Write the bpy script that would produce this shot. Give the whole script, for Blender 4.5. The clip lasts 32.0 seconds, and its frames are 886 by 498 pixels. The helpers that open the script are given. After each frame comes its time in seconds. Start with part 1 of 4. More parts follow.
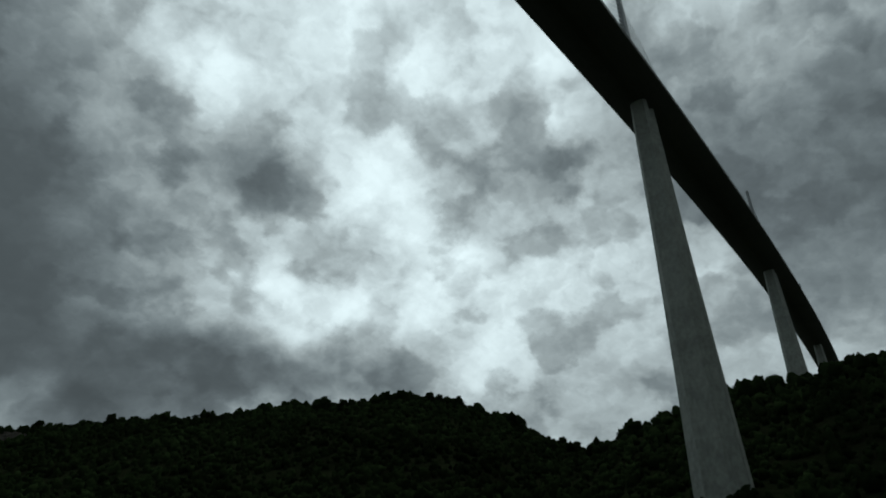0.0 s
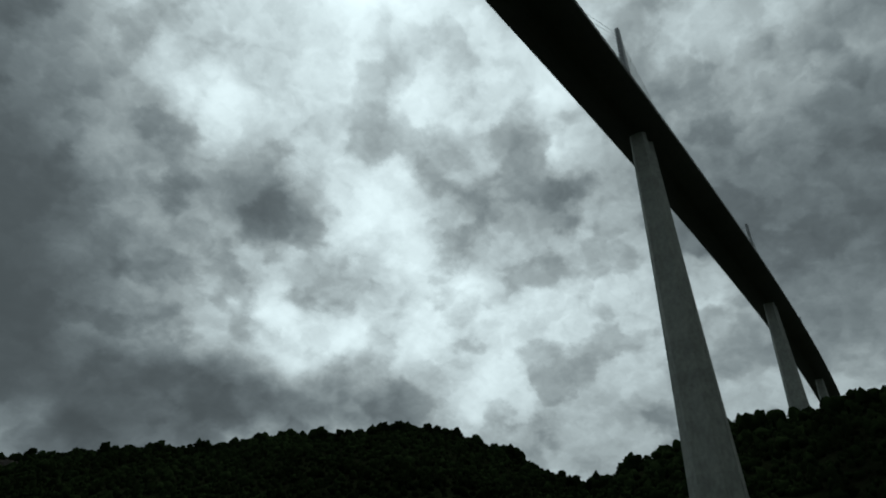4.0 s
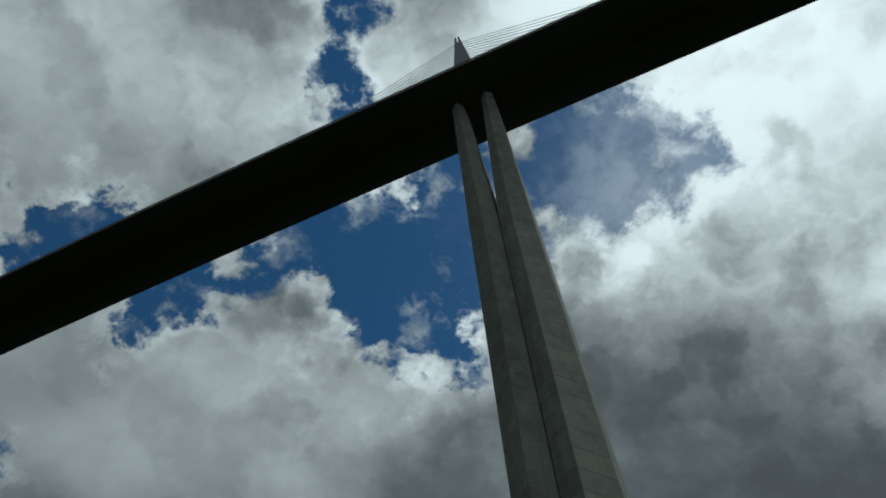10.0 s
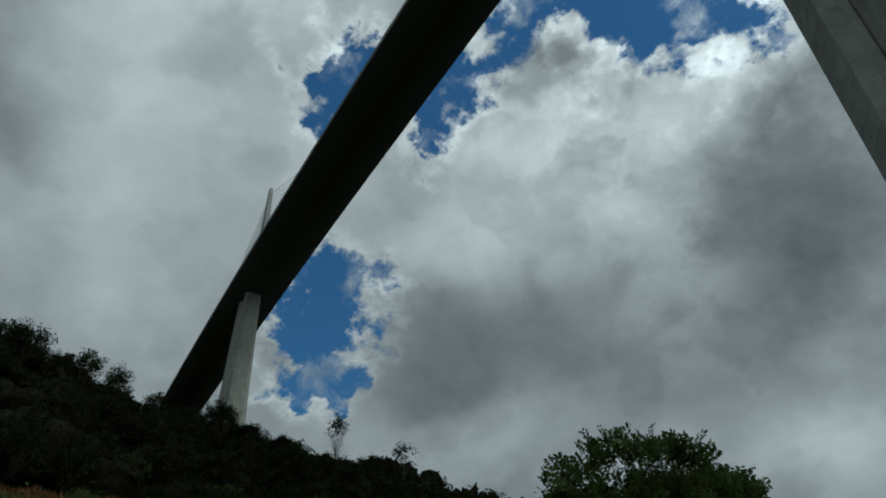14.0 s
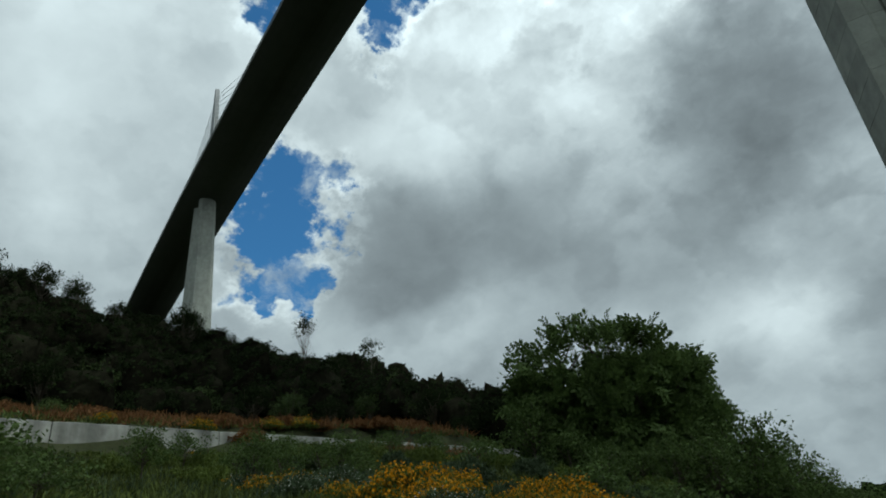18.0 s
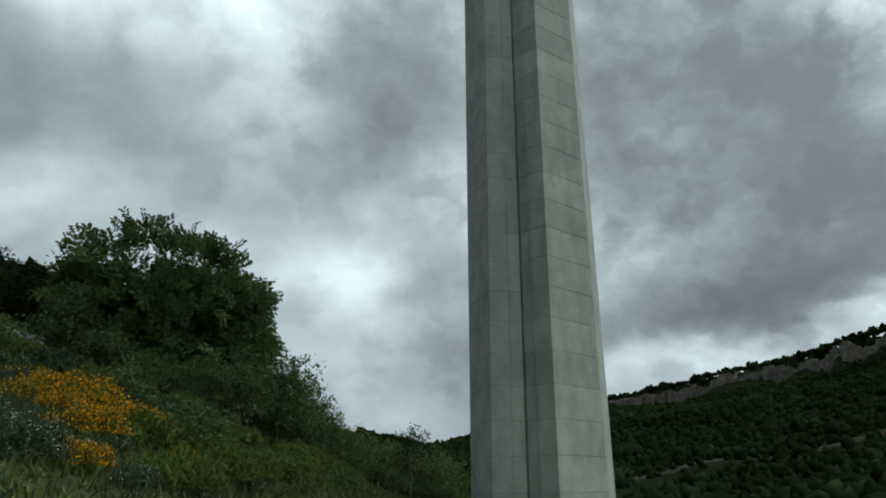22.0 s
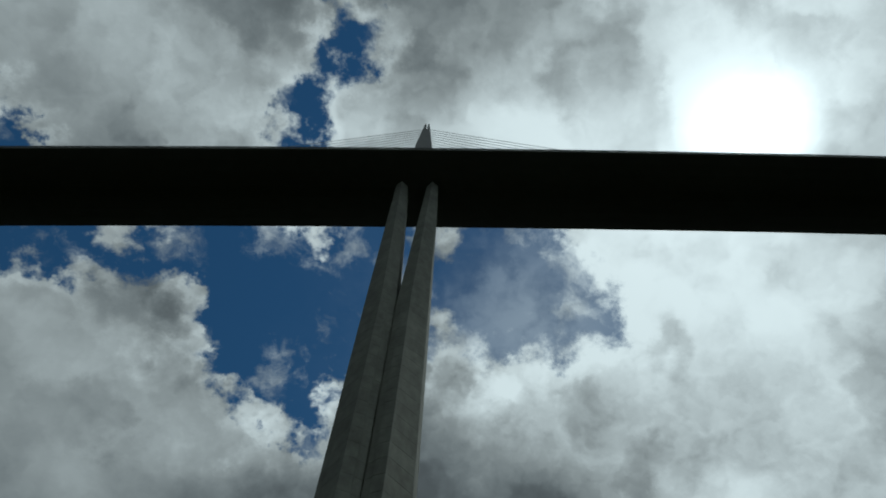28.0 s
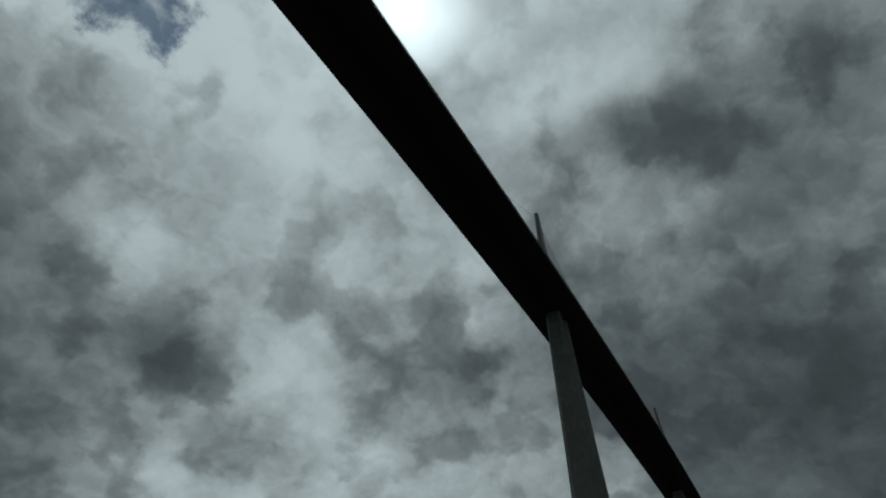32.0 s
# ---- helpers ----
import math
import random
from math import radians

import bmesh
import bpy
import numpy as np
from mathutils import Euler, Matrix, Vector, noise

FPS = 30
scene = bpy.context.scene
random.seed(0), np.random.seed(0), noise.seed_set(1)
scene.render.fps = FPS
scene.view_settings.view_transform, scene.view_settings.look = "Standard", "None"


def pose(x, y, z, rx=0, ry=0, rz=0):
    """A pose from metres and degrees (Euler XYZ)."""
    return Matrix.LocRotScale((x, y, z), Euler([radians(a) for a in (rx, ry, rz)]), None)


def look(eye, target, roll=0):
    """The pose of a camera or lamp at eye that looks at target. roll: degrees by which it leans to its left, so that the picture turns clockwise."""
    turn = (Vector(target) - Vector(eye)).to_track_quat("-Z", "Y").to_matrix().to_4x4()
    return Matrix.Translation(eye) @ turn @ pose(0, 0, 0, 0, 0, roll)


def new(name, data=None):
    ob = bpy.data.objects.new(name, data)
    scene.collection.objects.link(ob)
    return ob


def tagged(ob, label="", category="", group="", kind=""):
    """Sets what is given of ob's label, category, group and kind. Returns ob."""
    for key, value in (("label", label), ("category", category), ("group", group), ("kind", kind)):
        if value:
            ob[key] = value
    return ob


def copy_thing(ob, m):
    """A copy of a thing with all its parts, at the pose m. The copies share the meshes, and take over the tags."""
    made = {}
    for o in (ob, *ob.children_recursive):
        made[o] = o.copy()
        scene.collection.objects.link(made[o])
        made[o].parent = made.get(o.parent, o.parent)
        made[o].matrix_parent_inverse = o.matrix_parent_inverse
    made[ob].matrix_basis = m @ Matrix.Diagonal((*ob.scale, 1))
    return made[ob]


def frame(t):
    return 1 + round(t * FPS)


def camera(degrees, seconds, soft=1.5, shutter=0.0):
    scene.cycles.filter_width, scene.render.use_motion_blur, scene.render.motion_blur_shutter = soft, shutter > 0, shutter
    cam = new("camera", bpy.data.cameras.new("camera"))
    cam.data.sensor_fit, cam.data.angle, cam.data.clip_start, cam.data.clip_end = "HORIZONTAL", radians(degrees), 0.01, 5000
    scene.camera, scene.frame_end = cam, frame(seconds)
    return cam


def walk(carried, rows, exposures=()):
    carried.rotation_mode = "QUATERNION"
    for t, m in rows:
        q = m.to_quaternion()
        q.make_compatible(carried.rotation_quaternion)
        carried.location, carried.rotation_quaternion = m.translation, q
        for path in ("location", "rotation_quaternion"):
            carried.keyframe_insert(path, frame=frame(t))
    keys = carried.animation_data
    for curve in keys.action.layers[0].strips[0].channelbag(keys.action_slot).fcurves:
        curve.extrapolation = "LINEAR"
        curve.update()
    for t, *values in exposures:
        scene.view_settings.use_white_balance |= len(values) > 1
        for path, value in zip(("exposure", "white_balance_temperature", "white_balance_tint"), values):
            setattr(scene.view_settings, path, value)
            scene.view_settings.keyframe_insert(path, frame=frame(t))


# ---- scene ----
EYE = Vector((14.6, -92.75, 8.0))


def heading(az, el):
    """Unit vector: az in degrees from +y towards +x, el upwards."""
    a, e = radians(az), radians(el)
    return Vector((math.sin(a) * math.cos(e), math.cos(a) * math.cos(e), math.sin(e)))


# seconds, azimuth, elevation, roll: one person turning on the spot
PATH = [
    (0, 52.66, 26.37, -2.51),
    (0.5, 55.03, 27.38, -1.38),
    (1, 54.09, 29.55, -2.01),
    (1.5, 53.76, 29.22, -2.96),
    (2, 52.06, 29.74, -2.00),
    (2.5, 52.08, 29.18, -2.42),
    (4.5, 52.89, 28.90, -1.87),
    (5, 52.47, 29.64, -3.26),
    (5.5, 51.43, 30.08, -5.94),
    (6, 49.69, 33.28, -5.50),
    (6.5, 43.66, 36.89, -7.51),
    (7, 33.78, 42.10, -5.93),
    (7.5, 22.28, 45.20, -5.28),
    (8, 10.44, 47.71, -3.77),
    (8.5, 3.07, 49.02, -4.04),
    (9, -2.45, 50.75, -4.94),
    (9.5, -11.65, 53.45, -5.65),
    (10, -18.96, 57.05, -5.23),
    (10.5, -28.02, 57.99, -1.81),
    (11, -37.41, 55.07, -4.58),
    (11.5, -46.40, 52.61, -0.77),
    (12, -48.88, 46.91, 0.49),
    (12.5, -51.67, 43.78, -1.33),
    (13, -54.66, 40.75, -1.03),
    (13.5, -56.92, 38.50, -0.19),
    (14, -55.87, 36.64, -2.14),
    (14.5, -56.88, 35.01, -2.52),
    (16.5, -55.46, 31.93, -5.32),
    (17, -54.09, 31.17, -6.96),
    (17.5, -53.01, 29.57, -6.83),
    (18, -52.50, 27.65, -6.20),
    (18.5, -50.80, 26.55, -5.95),
    (19, -46.15, 26.65, -4.95),
    (19.5, -41.35, 26.40, -3.40),
    (20, -36.10, 24.60, -2.20),
    (20.5, -30.65, 22.15, -1.60),
    (21, -24.95, 20.55, -1.20),
    (21.5, -20.50, 19.75, -0.60),
    (22, -16.90, 19.40, -0.30),
    (22.5, -14.70, 20.05, -0.40),
    (23, -13.50, 28.51, 1.86),
    (23.5, -12.35, 34.67, 1.21),
    (24, -11.95, 39.98, 0.87),
    (24.5, -12.13, 45.32, 1.60),
    (25, -13.24, 51.53, 3.68),
    (25.5, -12.91, 56.70, 4.11),
    (26, -12.67, 60.64, 5.17),
    (26.5, -12.93, 64.05, 3.41),
    (28.5, 5.95, 63.38, 0.74),
    (29, 17.55, 60.42, -3.89),
    (29.5, 33.44, 56.61, -7.62),
    (30, 43.46, 52.93, -8.62),
    (30.5, 50.11, 51.87, -7.32),
    (31, 55.84, 49.49, -5.85),
    (31.5, 59.98, 46.23, -3.52),
    (32, 62.01, 42.73, -2.98),
]
cam = camera(67.09, 32.0, soft=1.9)
walk(cam, [(t, look(EYE, EYE + heading(a, e), r)) for t, a, e, r in PATH],
     exposures=[(0, -0.7, 5950, -1), (5.5, -0.78, 5950, -1), (7, -1.45, 5950, -1), (9, -1.4, 5950, -1), (10, -0.95, 5950, -1), (11, -1.0, 5950, -1), (13, -0.55, 5950, -1), (14, -0.4, 5950, -1), (17, 0.2, 5950, -1), (19, 0.38, 5950, -1), (20, 0.35, 5950, -1), (21, 0.56, 5950, -1), (22.5, 0.7, 5950, -1), (23.5, 0.1, 5950, -1), (25, -0.55, 5950, -1), (26, -0.78, 5950, -1), (28.5, -1.28, 5950, -1), (30, -1.81, 5950, -1), (32, -1.75, 5950, -1)])

# ------------------------------------------------------------ sky and sun
SUN_AZ, SUN_EL = 57.5, 62.3
world = bpy.data.worlds.new("world")
scene.world = world
world.use_nodes = True
WN, WL = world.node_tree.nodes, world.node_tree.links
WN.clear()


def wnode(kind, **props):
    n = WN.new(kind)
    for k, v in props.items():
        if k == "operation":
            n.operation = v
        elif k == "noise":
            n.inputs["Scale"].default_value, n.inputs["Detail"].default_value, n.inputs["Roughness"].default_value = v
    return n


def put(n, i, value):
    if isinstance(value, bpy.types.NodeSocket):
        WL.new(value, n.inputs[i])
    else:
        n.inputs[i].default_value = value
    return n


def wmath(op, a, b=0.0, c=0.0, clamp=False):
    n = wnode("ShaderNodeMath", operation=op)
    n.use_clamp = clamp
    put(n, 0, a), put(n, 1, b), put(n, 2, c)
    return n.outputs[0]


def wvec(op, a, b=(0, 0, 0), scale=None, out=0):
    n = wnode("ShaderNodeVectorMath", operation=op)
    put(n, 0, a), put(n, 1, b)
    if scale is not None:
        put(n, 3, scale)
    return n.outputs[out]


def wnoise(vec, scale, detail, rough, out="Fac"):
    n = wnode("ShaderNodeTexNoise", noise=(scale, detail, rough))
    put(n, 0, vec)
    return n.outputs[out]


def wramp(value, lo, hi, a=0.0, b=1.0):
    n = WN.new("ShaderNodeMapRange")
    n.interpolation_type = "SMOOTHSTEP"
    for i, v in enumerate((value, lo, hi, a, b)):
        put(n, i, v)
    return n.outputs[0]


sky_dir = WN.new("ShaderNodeTexCoord").outputs["Generated"]
sep = WN.new("ShaderNodeSeparateXYZ")
WL.new(sky_dir, sep.inputs[0])
# clouds lie on a layer: seen flatter towards the horizon
lift = wmath("ADD", wmath("MAXIMUM", sep.outputs[2], 0.0), 0.85)
layer = wvec("SCALE", sky_dir, scale=wmath("DIVIDE", 1.0, lift))
wob_a = wvec("SUBTRACT", wnoise(layer, 5.0, 3.0, 0.55, "Color"), (0.5, 0.5, 0.5))
wob_b = wvec("SUBTRACT", wnoise(layer, 15.0, 6.0, 0.62, "Color"), (0.5, 0.5, 0.5))
warped = wvec("ADD", wvec("ADD", sky_dir, wvec("SCALE", wob_a, scale=0.22)), wvec("SCALE", wob_b, scale=0.20))
soft_warped = wvec("ADD", wvec("ADD", sky_dir, wvec("SCALE", wob_a, scale=0.22)), wvec("SCALE", wob_b, scale=0.05))


def blobs(rows, where, total=0.0, edge=1.0):
    """Soft patches of cloud: azimuth, elevation, half width, half height (degrees), amount."""
    for az, el, w, h, amount in rows:
        c = heading(az, el)
        right = Vector((math.cos(radians(az)), -math.sin(radians(az)), 0))
        up = right.cross(c)
        a = wvec("DOT_PRODUCT", where, tuple(right / math.sin(radians(w))), out=1)
        b = wvec("DOT_PRODUCT", where, tuple(up / math.sin(radians(h))), out=1)
        r2 = wmath("MULTIPLY_ADD", b, b, wmath("MULTIPLY", a, a))
        total = wmath("MULTIPLY_ADD", wmath("POWER", 0.48, wmath("POWER", r2, edge) if edge != 1.0 else r2), amount, total)
    return total


BASE_TONE = 0.11
# openings to the blue
HOLES = (
    (-27, 55.5, 7.5, 5.2, 0.85), (-38, 56, 6, 3.6, 0.38), (-18, 60, 4, 5, 0.7), (-20, 48, 2.4, 2.6, 0.42),
    (14.5, 57.3, 5.2, 4.9, 0.7), (8, 60, 4, 4, 0.4), (0, 60, 5, 4.5, 0.5), (-42, 70, 3.4, 3, 0.4),
    (-49, 77, 3.4, 2.6, 0.4), (-67, 52, 2.6, 1.1, 0.45), (-52, 50, 3.5, 2.4, 0.3), (-69, 50, 2.6, 3, 0.36),
    (-67.5, 31, 3.3, 4.4, 0.78), (-68.5, 25.5, 3.0, 2.6, 0.62), (-58, 47, 1.9, 2.4, 0.4), (-61.5, 34, 2.4, 1.7, 0.4),
)
# thin white veil in front of the blue
THIN = ((13, 57, 8.5, 7, 1.0),)
# lighter and darker cloud
WEST_CLOUD = (
    (-82, 26, 9, 6, 0.32), (-68, 31, 5, 7, 0.28),
    (-94, 48, 11, 6, 0.2), (-90, 40, 9, 8, 0.34), (-45, 66, 12, 6, 0.2), (-24, 44, 5, 2.4, 0.3), (-55, 21, 10, 2.6, 0.2), (-54, 36, 8, 3, 0.2),
    (-50, 27, 10, 3.4, -0.1), (-48, 42, 9, 6.4, 0.2), (-41, 25, 13, 2.8, -0.06), (-38, 33, 11, 2.6, 0.02),
    (-38, 41, 8, 4.5, 0.06), (-30, 46, 6, 6, -0.1), (-23, 15, 6, 3.6, 0.16), (-23, 38, 6, 9, -0.34),
    (-22, 49, 4, 2.8, 0.35), (-20, 34, 6, 5, -0.1), (-26, 20, 6, 5, 0.2),
)
MID_CLOUD = (
    (-17, 18, 4, 2.4, -0.18),
    (15, 17, 6, 3, -0.12),
    (3, 10, 7, 2, 0.24), (4, 43, 11, 5, -0.46), (-3, 27, 5, 8, -0.2), (10, 14, 9.5, 2.6, -0.34), (10, 35, 14, 5.5, -0.5),
    (10, 53, 6.5, 2.8, 0.32), (12, 52, 6, 2.6, 0.12), (14, 26, 10, 6, -0.28), (14, 38, 6.5, 7, -0.2),
    (16, 18, 7, 3.5, -0.08), (21, 24, 9, 5.5, -0.38), (24, 40, 3.3, 2.4, 0.18),
    (29, 38, 2.6, 2.6, 0.26), (33, 16, 16, 2.8, -0.62), (33, 55, 10, 6, 0.38), (37, 32, 4.2, 2.8, -0.42),
    (37, 33, 7, 5, -0.12),
)
EAST_AND_UNSEEN_CLOUD = (
    (10, 73, 12, 5, 0.5),
    (39, 28, 4.3, 3, -0.12), (39, 42, 3.3, 2.8, 0.2), (41, 20, 5.8, 3.6, 0.5), (42, 48, 8, 4, 0.2),
    (46, 33, 3.6, 2.6, 0.24), (53, 16, 7, 2.4, 0.3), (55, 26, 12, 5, 0.2), (61, 63, 9, 6, 0.35), (63, 35, 3, 2, 0.24),
    (66, 40, 3, 2, 0.3), (70, 50, 8, 5, 0.12), (84, 53, 8, 2.6, 0.34), (88, 28, 11, 11, -0.4), (88, 37, 5, 1.6, 0.2),
    # last three: centred out of view, added to shape the light on the piers
    (97, 46, 11, 8, -0.42), (122, 45, 24, 18, 0.1), (175, 45, 24, 15, -0.25), (-122, 40, 28, 25, -0.3),
)
# wide banks of thicker and thinner cloud
WEST_BANKS = (
    (-58, 40, 10, 6, 0.1), (-45, 35, 8, 5, -0.1), (-32, 16, 8, 4, 0.12),
    (-95, 33, 8, 6, 0.1), (-95, 54, 8, 6, 0.16), (-95, 61, 8, 6, 0.25), (-84, 33, 8, 6, 0.14), (-84, 40, 8, 6, 0.14), (-70, 47, 8, 6, 0.1), (-66, 26, 8, 6, -0.16),
    (-58, 47, 8, 6, 0.14), (-40, 20, 8, 6, -0.03), (-28, 40, 8, 6, 0.04), (-21, 33, 8, 6, -0.15), (-19, 26, 8, 6, -0.15), (-17, 12, 8, 6, -0.15), (-11, 33, 8, 6, -0.15),
)
MID_BANKS = (
    (30, 50, 10, 7, 0.12), (21, 36, 7, 5, 0.05), (-20, 56, 9, 6, -0.06),
    (0, 26, 8, 6, -0.24), (0, 33, 8, 6, -0.14), (5, 19, 8, 6, -0.24), (14, 19, 8, 6, -0.17), (16, 40, 8, 6, 0.29), (18, 12, 8, 6, -0.12), (18, 47, 8, 6, 0.12),
    (19, 26, 8, 6, 0.02), (21, 33, 8, 6, -0.06), (27, 12, 8, 6, -0.13), (27, 40, 8, 6, -0.09), (30, 68, 8, 6, 0.12), (38, 40, 8, 6, 0.17),
)
EAST_BANKS = (
    (40, 66, 12, 7, 0.18), (62, 30, 8, 5, -0.1),
    (38, 75, 8, 6, 0.18), (48, 26, 8, 6, 0.08), (49, 40, 8, 6, 0.18), (50, 19, 8, 6, 0.1), (52, 33, 8, 6, 0.1), (55, 47, 8, 6, 0.06), (57, 26, 8, 6, 0.11),
    (60, 19, 8, 6, 0.09), (83, 40, 8, 6, 0.28), (87, 19, 8, 6, -0.1), (95, 26, 8, 6, -0.18), (96, 19, 8, 6, -0.1), (105, 47, 8, 6, -0.1), (98, 58, 9, 6, 0.12),
)
LIGHT = (WEST_CLOUD, MID_CLOUD, EAST_AND_UNSEEN_CLOUD, WEST_BANKS, MID_BANKS, EAST_BANKS)


fine = wnoise(layer, 7.5, 10.0, 0.6)
soft = wnoise(layer, 4.6, 4.0, 0.45)
wisp = wnoise(layer, 22.0, 10.0, 0.62)
broad = wnoise(layer, 2.4, 3.0, 0.5)
# separate heaps with rounded edges, and the small puffs on them
drift = wvec("ADD", layer, wvec("SCALE", wob_b, scale=0.05))
heaps = wramp(wnoise(drift, 6.5, 3.0, 0.45), 0.44, 0.58)
small_heaps = wramp(wnoise(drift, 13.0, 3.0, 0.45), 0.50, 0.62)
sunward = tuple(heading(SUN_AZ, SUN_EL) * 0.022)


def puffs(vec):
    n = WN.new("ShaderNodeTexVoronoi")
    n.feature = "SMOOTH_F1"
    n.inputs["Scale"].default_value, n.inputs["Detail"].default_value = 13.0, 3.0
    n.inputs["Roughness"].default_value, n.inputs["Smoothness"].default_value = 0.6, 0.35
    put(n, 0, vec)
    return n.outputs["Distance"]


curl = wvec("ADD", layer, wvec("SCALE", wvec("SUBTRACT", wnoise(layer, 30.0, 5.0, 0.6, "Color"), (0.5, 0.5, 0.5)), scale=0.05))
puff = puffs(curl)
lit = wmath("SUBTRACT", puffs(wvec("ADD", curl, sunward)), puff)
# how much of the blue is open, 0 to 1
holes = blobs(HOLES, warped)
skirt = wramp(holes, 0.02, 0.22)
veil = blobs(THIN, sky_dir)
ragged = wmath("MULTIPLY_ADD", wmath("SUBTRACT", wisp, 0.5), 1.9, wmath("MULTIPLY", wmath("SUBTRACT", fine, 0.5), 1.1))
ragged = wmath("MULTIPLY_ADD", wmath("SUBTRACT", puff, 0.42), 0.3, ragged)
openness = wmath("MULTIPLY_ADD", ragged, wmath("MULTIPLY", skirt, wmath("MULTIPLY_ADD", veil, -0.35, 1.0)), holes)
thread = wramp(wnoise(drift, 17.0, 8.0, 0.6), 0.5, 0.72, 1.0, 0.35)
blue = wmath("MULTIPLY", wmath("MULTIPLY", wramp(openness, 0.3, 0.62), thread), wmath("SUBTRACT", 1.0, wmath("MULTIPLY", veil, 0.30, clamp=True)))
sun_cos = wvec("DOT_PRODUCT", sky_dir, tuple(heading(SUN_AZ, SUN_EL)), out=1)
# against the light the heaps stand out more
relief = wramp(sun_cos, 0.3, 0.85, 0.35, 1.6)
# brightness of the cloud, in stops about the mean
tone = wmath("MULTIPLY_ADD", wmath("SUBTRACT", broad, 0.5), 0.5, BASE_TONE)
for rows in LIGHT:
    tone = blobs(rows, soft_warped, tone, 1.25)
tone = wmath("MULTIPLY_ADD", wmath("SUBTRACT", soft, 0.5), 0.36, tone)
tone = wmath("MULTIPLY_ADD", wmath("SUBTRACT", wisp, 0.5), 0.05, tone)
tone = wmath("MULTIPLY_ADD", wmath("SUBTRACT", heaps, 0.5), wmath("MULTIPLY", relief, -0.13), tone)
tone = wmath("MULTIPLY_ADD", wmath("SUBTRACT", small_heaps, 0.4), wmath("MULTIPLY", relief, -0.13), tone)
tone = wmath("MULTIPLY_ADD", wmath("SUBTRACT", fine, 0.5), wmath("MULTIPLY_ADD", skirt, 0.24, wmath("MULTIPLY", relief, 0.14)), tone)
tone = wmath("MULTIPLY_ADD", lit, wmath("MULTIPLY_ADD", skirt, 0.4, wmath("MULTIPLY", relief, 0.16)), tone)
tone = wmath("MULTIPLY_ADD", wramp(openness, -0.02, 0.27), 0.13, tone)
tone = wmath("POWER", 2.0, wramp(tone, -0.85, 0.85, -2.2, 1.15))
# thinner cloud towards the sun: it lets more light through
tone = wmath("MULTIPLY", tone, wramp(sun_cos, 0.28, 0.82, 1.0, 2.1))
near_sun = wmath("MAXIMUM", sun_cos, 0.0)
halo = wmath("ADD", wmath("MULTIPLY", wmath("POWER", near_sun, 32.0), 0.95), wmath("MULTIPLY", wmath("POWER", near_sun, 420.0), 6.0))
tone = wmath("MULTIPLY_ADD", halo, wmath("ADD", 0.6, fine), tone)
tint = WN.new("ShaderNodeMix")
tint.data_type = "RGBA"
put(tint, 0, wramp(tone, 0.4, 1.8))
tint.inputs[6].default_value, tint.inputs[7].default_value = (0.915, 1.0, 1.05, 1), (0.95, 1.0, 1.01, 1)
cloud_col = wvec("SCALE", tint.outputs[2], scale=wmath("MINIMUM", tone, 14.0))
sky = WN.new("ShaderNodeTexSky")
sky.sky_type, sky.sun_disc = "NISHITA", False
sky.sun_elevation, sky.sun_rotation, sky.altitude = radians(SUN_EL), radians(SUN_AZ), 400
sky.dust_density, sky.ozone_density = 0.0, 2.8
bg_sky, bg_cloud, mix, out = (WN.new(k) for k in ("ShaderNodeBackground", "ShaderNodeBackground", "ShaderNodeMixShader", "ShaderNodeOutputWorld"))
deep = WN.new("ShaderNodeVectorMath")
deep.operation = "MULTIPLY"
WL.new(sky.outputs[0], deep.inputs[0])
deep.inputs[1].default_value = (0.52, 0.92, 1.08)
WL.new(deep.outputs[0], bg_sky.inputs[0])
bg_sky.inputs[1].default_value = 0.082
WL.new(cloud_col, bg_cloud.inputs[0])
bg_cloud.inputs[1].default_value = 0.34
WL.new(blue, mix.inputs[0])
WL.new(bg_cloud.outputs[0], mix.inputs[1])
WL.new(bg_sky.outputs[0], mix.inputs[2])
WL.new(mix.outputs[0], out.inputs[0])

sun = new("sun", bpy.data.lights.new("sun", "SUN"))
sun.data.energy, sun.data.angle, sun.data.color = 0.95, radians(10), (1.0, 0.95, 0.87)
sun.matrix_world = look(heading(SUN_AZ, SUN_EL) * 400, (0, 0, 0))

